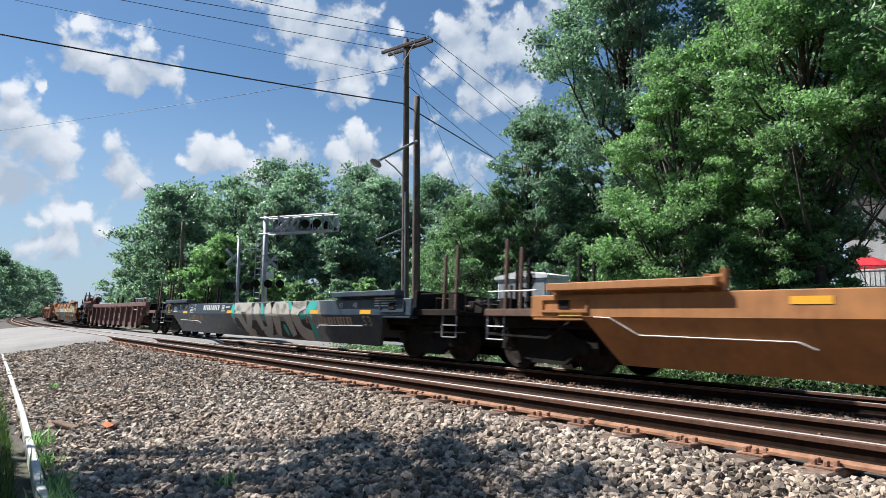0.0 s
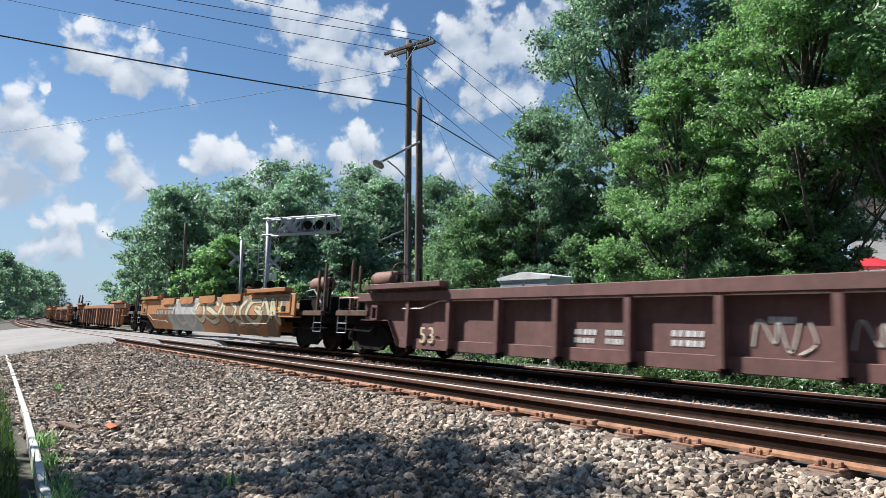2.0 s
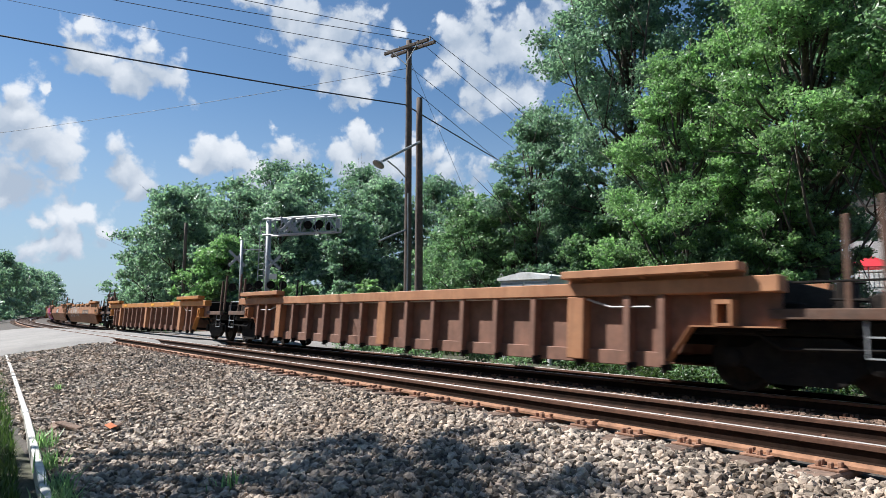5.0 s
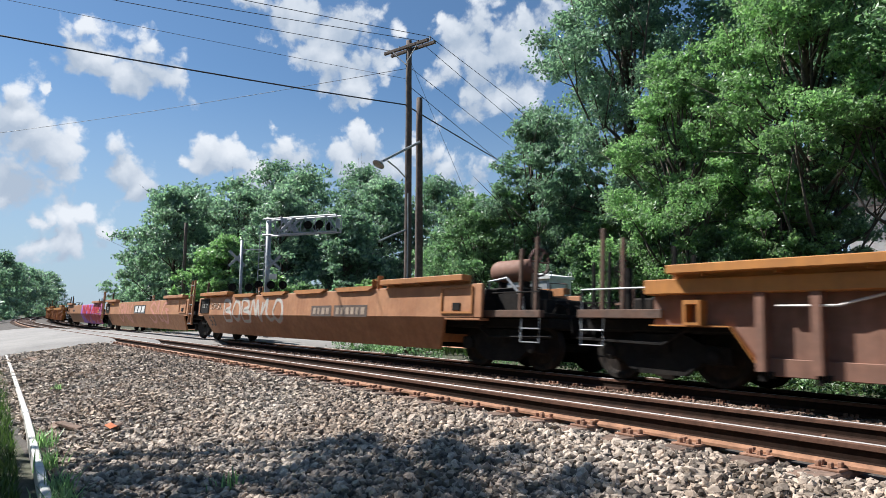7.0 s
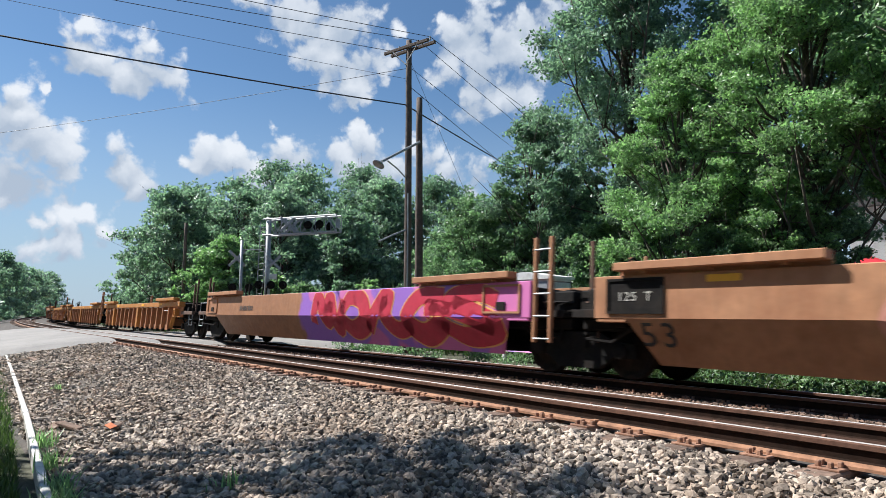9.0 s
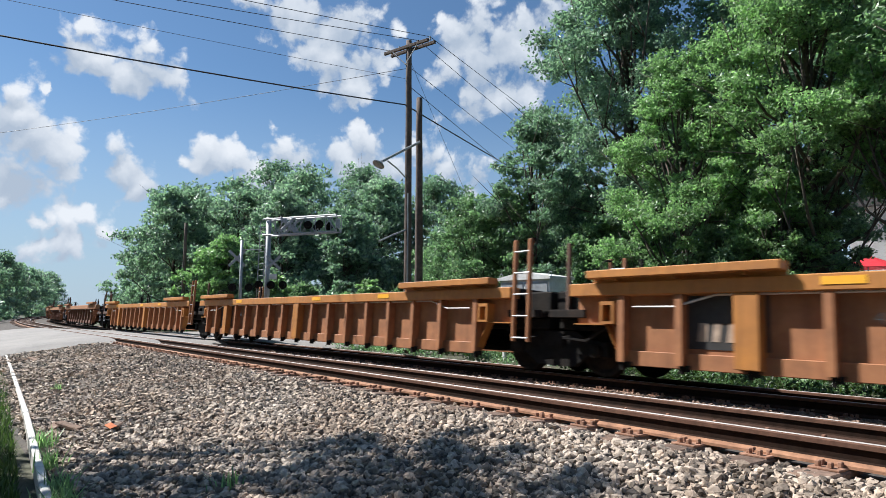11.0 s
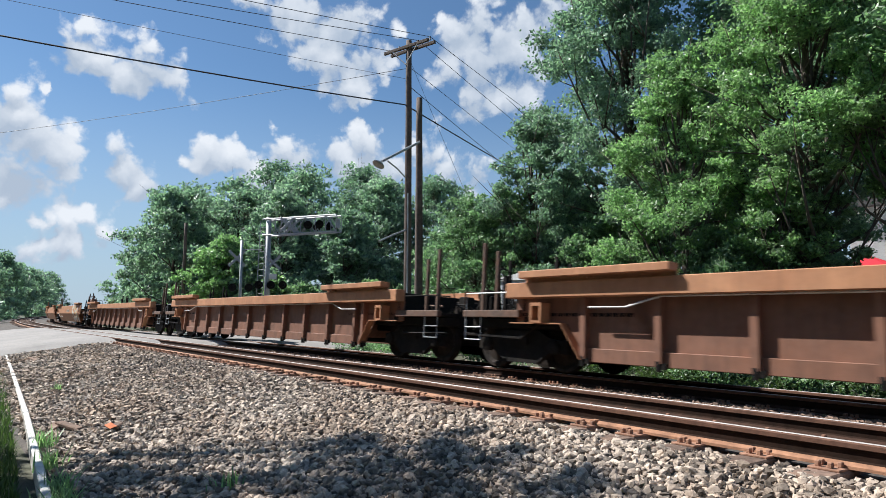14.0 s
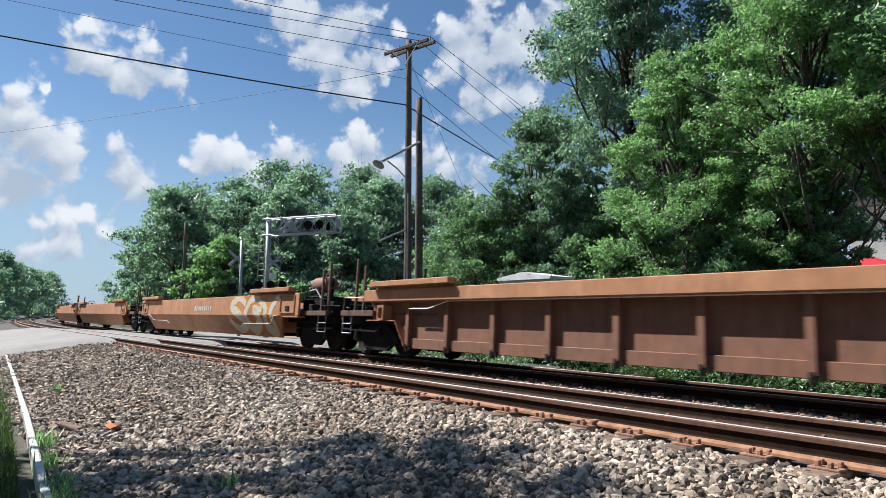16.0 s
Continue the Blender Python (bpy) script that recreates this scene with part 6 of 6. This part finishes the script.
def blades(name, pts, h, lean, w, rng, material, label):
    """Grass: tapering bent blades, two joints each."""
    n = len(pts)
    a = rng.uniform(0, math.tau, n)
    d = np.stack([np.cos(a), np.sin(a), np.zeros(n)], 1)
    s = np.stack([-np.sin(a), np.cos(a), np.zeros(n)], 1)
    hh = (h * rng.uniform(0.45, 1.25, n))[:, None]
    le = (lean * rng.uniform(0.2, 1.3, n))[:, None] * hh
    up = np.array([0, 0, 1.0])
    ww = (w * rng.uniform(0.6, 1.4, n))[:, None]
    mid = pts + up * hh * 0.55 + d * le * 0.3
    tip = pts + up * hh + d * le
    v = np.stack([pts - s * ww, pts + s * ww, mid - s * ww * 0.8, mid + s * ww * 0.8, tip], 1).reshape(-1, 3)
    k = np.arange(n) * 5
    f = np.concatenate([np.stack([k, k + 1, k + 3], 1), np.stack([k, k + 3, k + 2], 1), np.stack([k + 2, k + 3, k + 4], 1)])
    me = bpy.data.meshes.new(name)
    me.from_pydata(v.tolist(), [], f.tolist())
    me.materials.append(material)
    return tagged(new(name, me), label, "grass", kind="stuff")


def build_plants():
    rng = np.random.default_rng(11)
    # tall grass left of the edging
    n = 26000
    x = -2.2 - 23 * rng.uniform(0, 1, n) ** 1.7 + rng.normal(0, 0.7, n)
    edge = np.interp(x, [-34.2, -15.8, -10.4, -6.06, -3], [2.31, 1.34, 1.04, 0.76, 0.57])
    y = edge - 0.16 - np.abs(rng.normal(0, 1.0, n))
    blades("tall_grass", np.stack([x, y, np.full(n, -0.03)], 1), 0.13, 0.6, 0.006, rng, grass_mat, "tall dark green grass beside the edging strip")
    # weeds that lean over the strip
    n = 260
    x = rng.choice([-5.9, -5.4, -7.0, -8.1], n) + rng.normal(0, 0.08, n)
    y = np.interp(x, [-10.4, -6.06, -3], [1.04, 0.76, 0.57]) + 0.1 + rng.normal(0, 0.06, n)
    blades("weed_tuft", np.stack([x, y, np.full(n, 0.02)], 1), 0.2, 0.8, 0.008, rng, leaf_bright, "light green weeds growing through the stones")
    for k, (x, y) in enumerate(((-13.0, 1.75), (-4.9, 1.85), (-10.6, 12.3))):
        n = 26
        p = np.stack([rng.normal(x, 0.07, n), rng.normal(y, 0.05, n), np.full(n, bed_z(y))], 1)
        blades("weed_tuft", p, 0.13, 0.7, 0.007, rng, leaf_bright, "small weed tuft among the stones")
    # weeds and undergrowth beyond the far track
    n = 30000
    x = 4 - 28 * rng.uniform(0, 1, n) ** 1.6
    y = 12.5 + rng.uniform(0, 1, n) ** 1.1 * 4.2
    keep = noise_mask(x, y) > 0.0
    p = np.stack([x, y, np.full(n, -0.04)], 1)[keep]
    p = p[(p[:, 0] > -9.5) | (p[:, 1] > 14.5)]
    p[:, 2] += rng.uniform(0.0, 0.17, len(p)) * np.clip(0.4 + noise_mask(p[:, 0] * 2, p[:, 1] * 2) * 2, 0.15, 1.0)
    tagged(new("trackside_weeds", leaves_mesh("trackside_weeds", p, 0.055, rng, grass_mat)), "low ragged weeds beyond the far track", "weeds", kind="stuff")
    n = 16000
    x, y = rng.uniform(-60, 6, n), rng.uniform(14, 34, n)
    x, y = x[(x < -44.5) | (x > -24.5)], y[(x < -44.5) | (x > -24.5)]
    blades("undergrowth", np.stack([x, y, np.full(len(x), -0.05)], 1), 0.55, 0.5, 0.03, rng, grass_mat, "rough undergrowth below the trees")
    # scraps on the stones
    for x, y, L, a in ((-8.9, 1.35, 0.5, 20), (-9.1, 1.22, 0.35, -15), (-20.5, 2.15, 0.9, 8), (-8.3, 1.75, 0.42, 160)):
        bm = bmesh.new()
        chamfer_box(bm, -L / 2, L / 2, -0.05, 0.05, -0.02, 0.03, 0.012)
        tagged(part("wood_scrap", bm, tie_mat, at=pose(x, y, bed_z(y) + 0.035, 3, 4, a)), "splintered dark wood scrap on the stones", "wood scrap", "scraps")
    bm = bmesh.new()
    vs = [bm.verts.new(v) for v in ((-0.12, 0, 0.03), (-0.03, 0.07, 0.0), (0.1, 0.05, 0.04), (0.12, -0.03, 0.02), (0.0, -0.07, 0.05), (0.0, 0.0, 0.075))]
    for i in range(5):
        bm.faces.new((vs[i], vs[(i + 1) % 5], vs[5]))
    tagged(part("dry_leaf", bm, surface("dry_orange_leaf", (0.55, 0.14, 0.04), 0.8, bump=0.1), at=pose(-8.18, 1.66, bed_z(1.66) + 0.04)), "crumpled orange dry leaf on the stones", "leaf")


def build_weeds():
    rng = np.random.default_rng(77)
    for x0, x1, n, leaf, m in ((-24, -10, 22, 0.05, leaf_mid), (-10, 5, 60, 0.042, leaf_mid), (-10, 5, 70, 0.045, grass_mat)):
        hub = np.stack([rng.uniform(x0, x1, n), rng.uniform(11.9, 14.6, n), rng.uniform(0.02, 0.3, n)], 1)
        pts = hub[rng.integers(0, n, n * 150)] + rng.normal(size=(n * 150, 3)) * np.array([0.24, 0.2, 0.1])
        pts[:, 2] = np.maximum(pts[:, 2], -0.02)
        tagged(new("weeds", leaves_mesh("weeds", pts, leaf, rng, m)), "low leafy green weeds behind the far track", "weeds", kind="stuff")


build_weeds()


def noise_mask(x, y):
    return np.array([noise.noise((a * 0.35, b * 0.6, 3.0)) for a, b in zip(x, y)])


# ---------------------------------------------------------------- movement
def motions():
    for car, q0, half in CARS:
        rows, t = [], 0.0
        steps = 32
        for k in range(steps + 1):
            t = 16.0 * k / steps
            q = q0 + SPEED * t
            if q < BEND_X - 12 or k in (0, steps) or k % 4 == 0 or q < BEND_X + 14:
                a, b = on_line(q + half - 1.7, FAR_Y), on_line(q - half + 1.7, FAR_Y)
                yaw = math.degrees(math.atan2(a[1] - b[1], a[0] - b[0]))
                rows.append((t, pose((a[0] + b[0]) / 2, (a[1] + b[1]) / 2, FAR_Z, -TILT, 0, yaw)))
        walk(car, rows)
    # a light wind moves the crowns nearest the line
    for k, crown in enumerate(SWAYING):
        walk(crown, [(t * 0.8, pose(0, 0, 0, 0.45 * math.sin(t * 1.7 + k), 0.5 * math.sin(t * 2.3 + 2 * k), 0.3 * math.sin(t * 1.1 + k))) for t in range(21)])
    # wheels roll: one full set of keys for the leading and trailing axles, shared by every truck
    turn = math.degrees(SPEED / 0.475) / FPS
    for k, x in ((0, 0.875), (1, -0.875)):
        first = TRUCK_SETS[0][k]
        walk(first, [(i / FPS, pose(x, 0, 0.475, 0, 0, 0) @ Matrix.Rotation(radians(turn * i), 4, "Y")) for i in range(int(16 * FPS) + 1)])
        for pair in TRUCK_SETS[1:]:
            pair[k].rotation_mode = "QUATERNION"
            keys = pair[k].animation_data_create()
            keys.action = first.animation_data.action
            keys.action_slot = first.animation_data.action_slot


build_furniture()
build_plants()
build_trees()
build_stones()
motions()
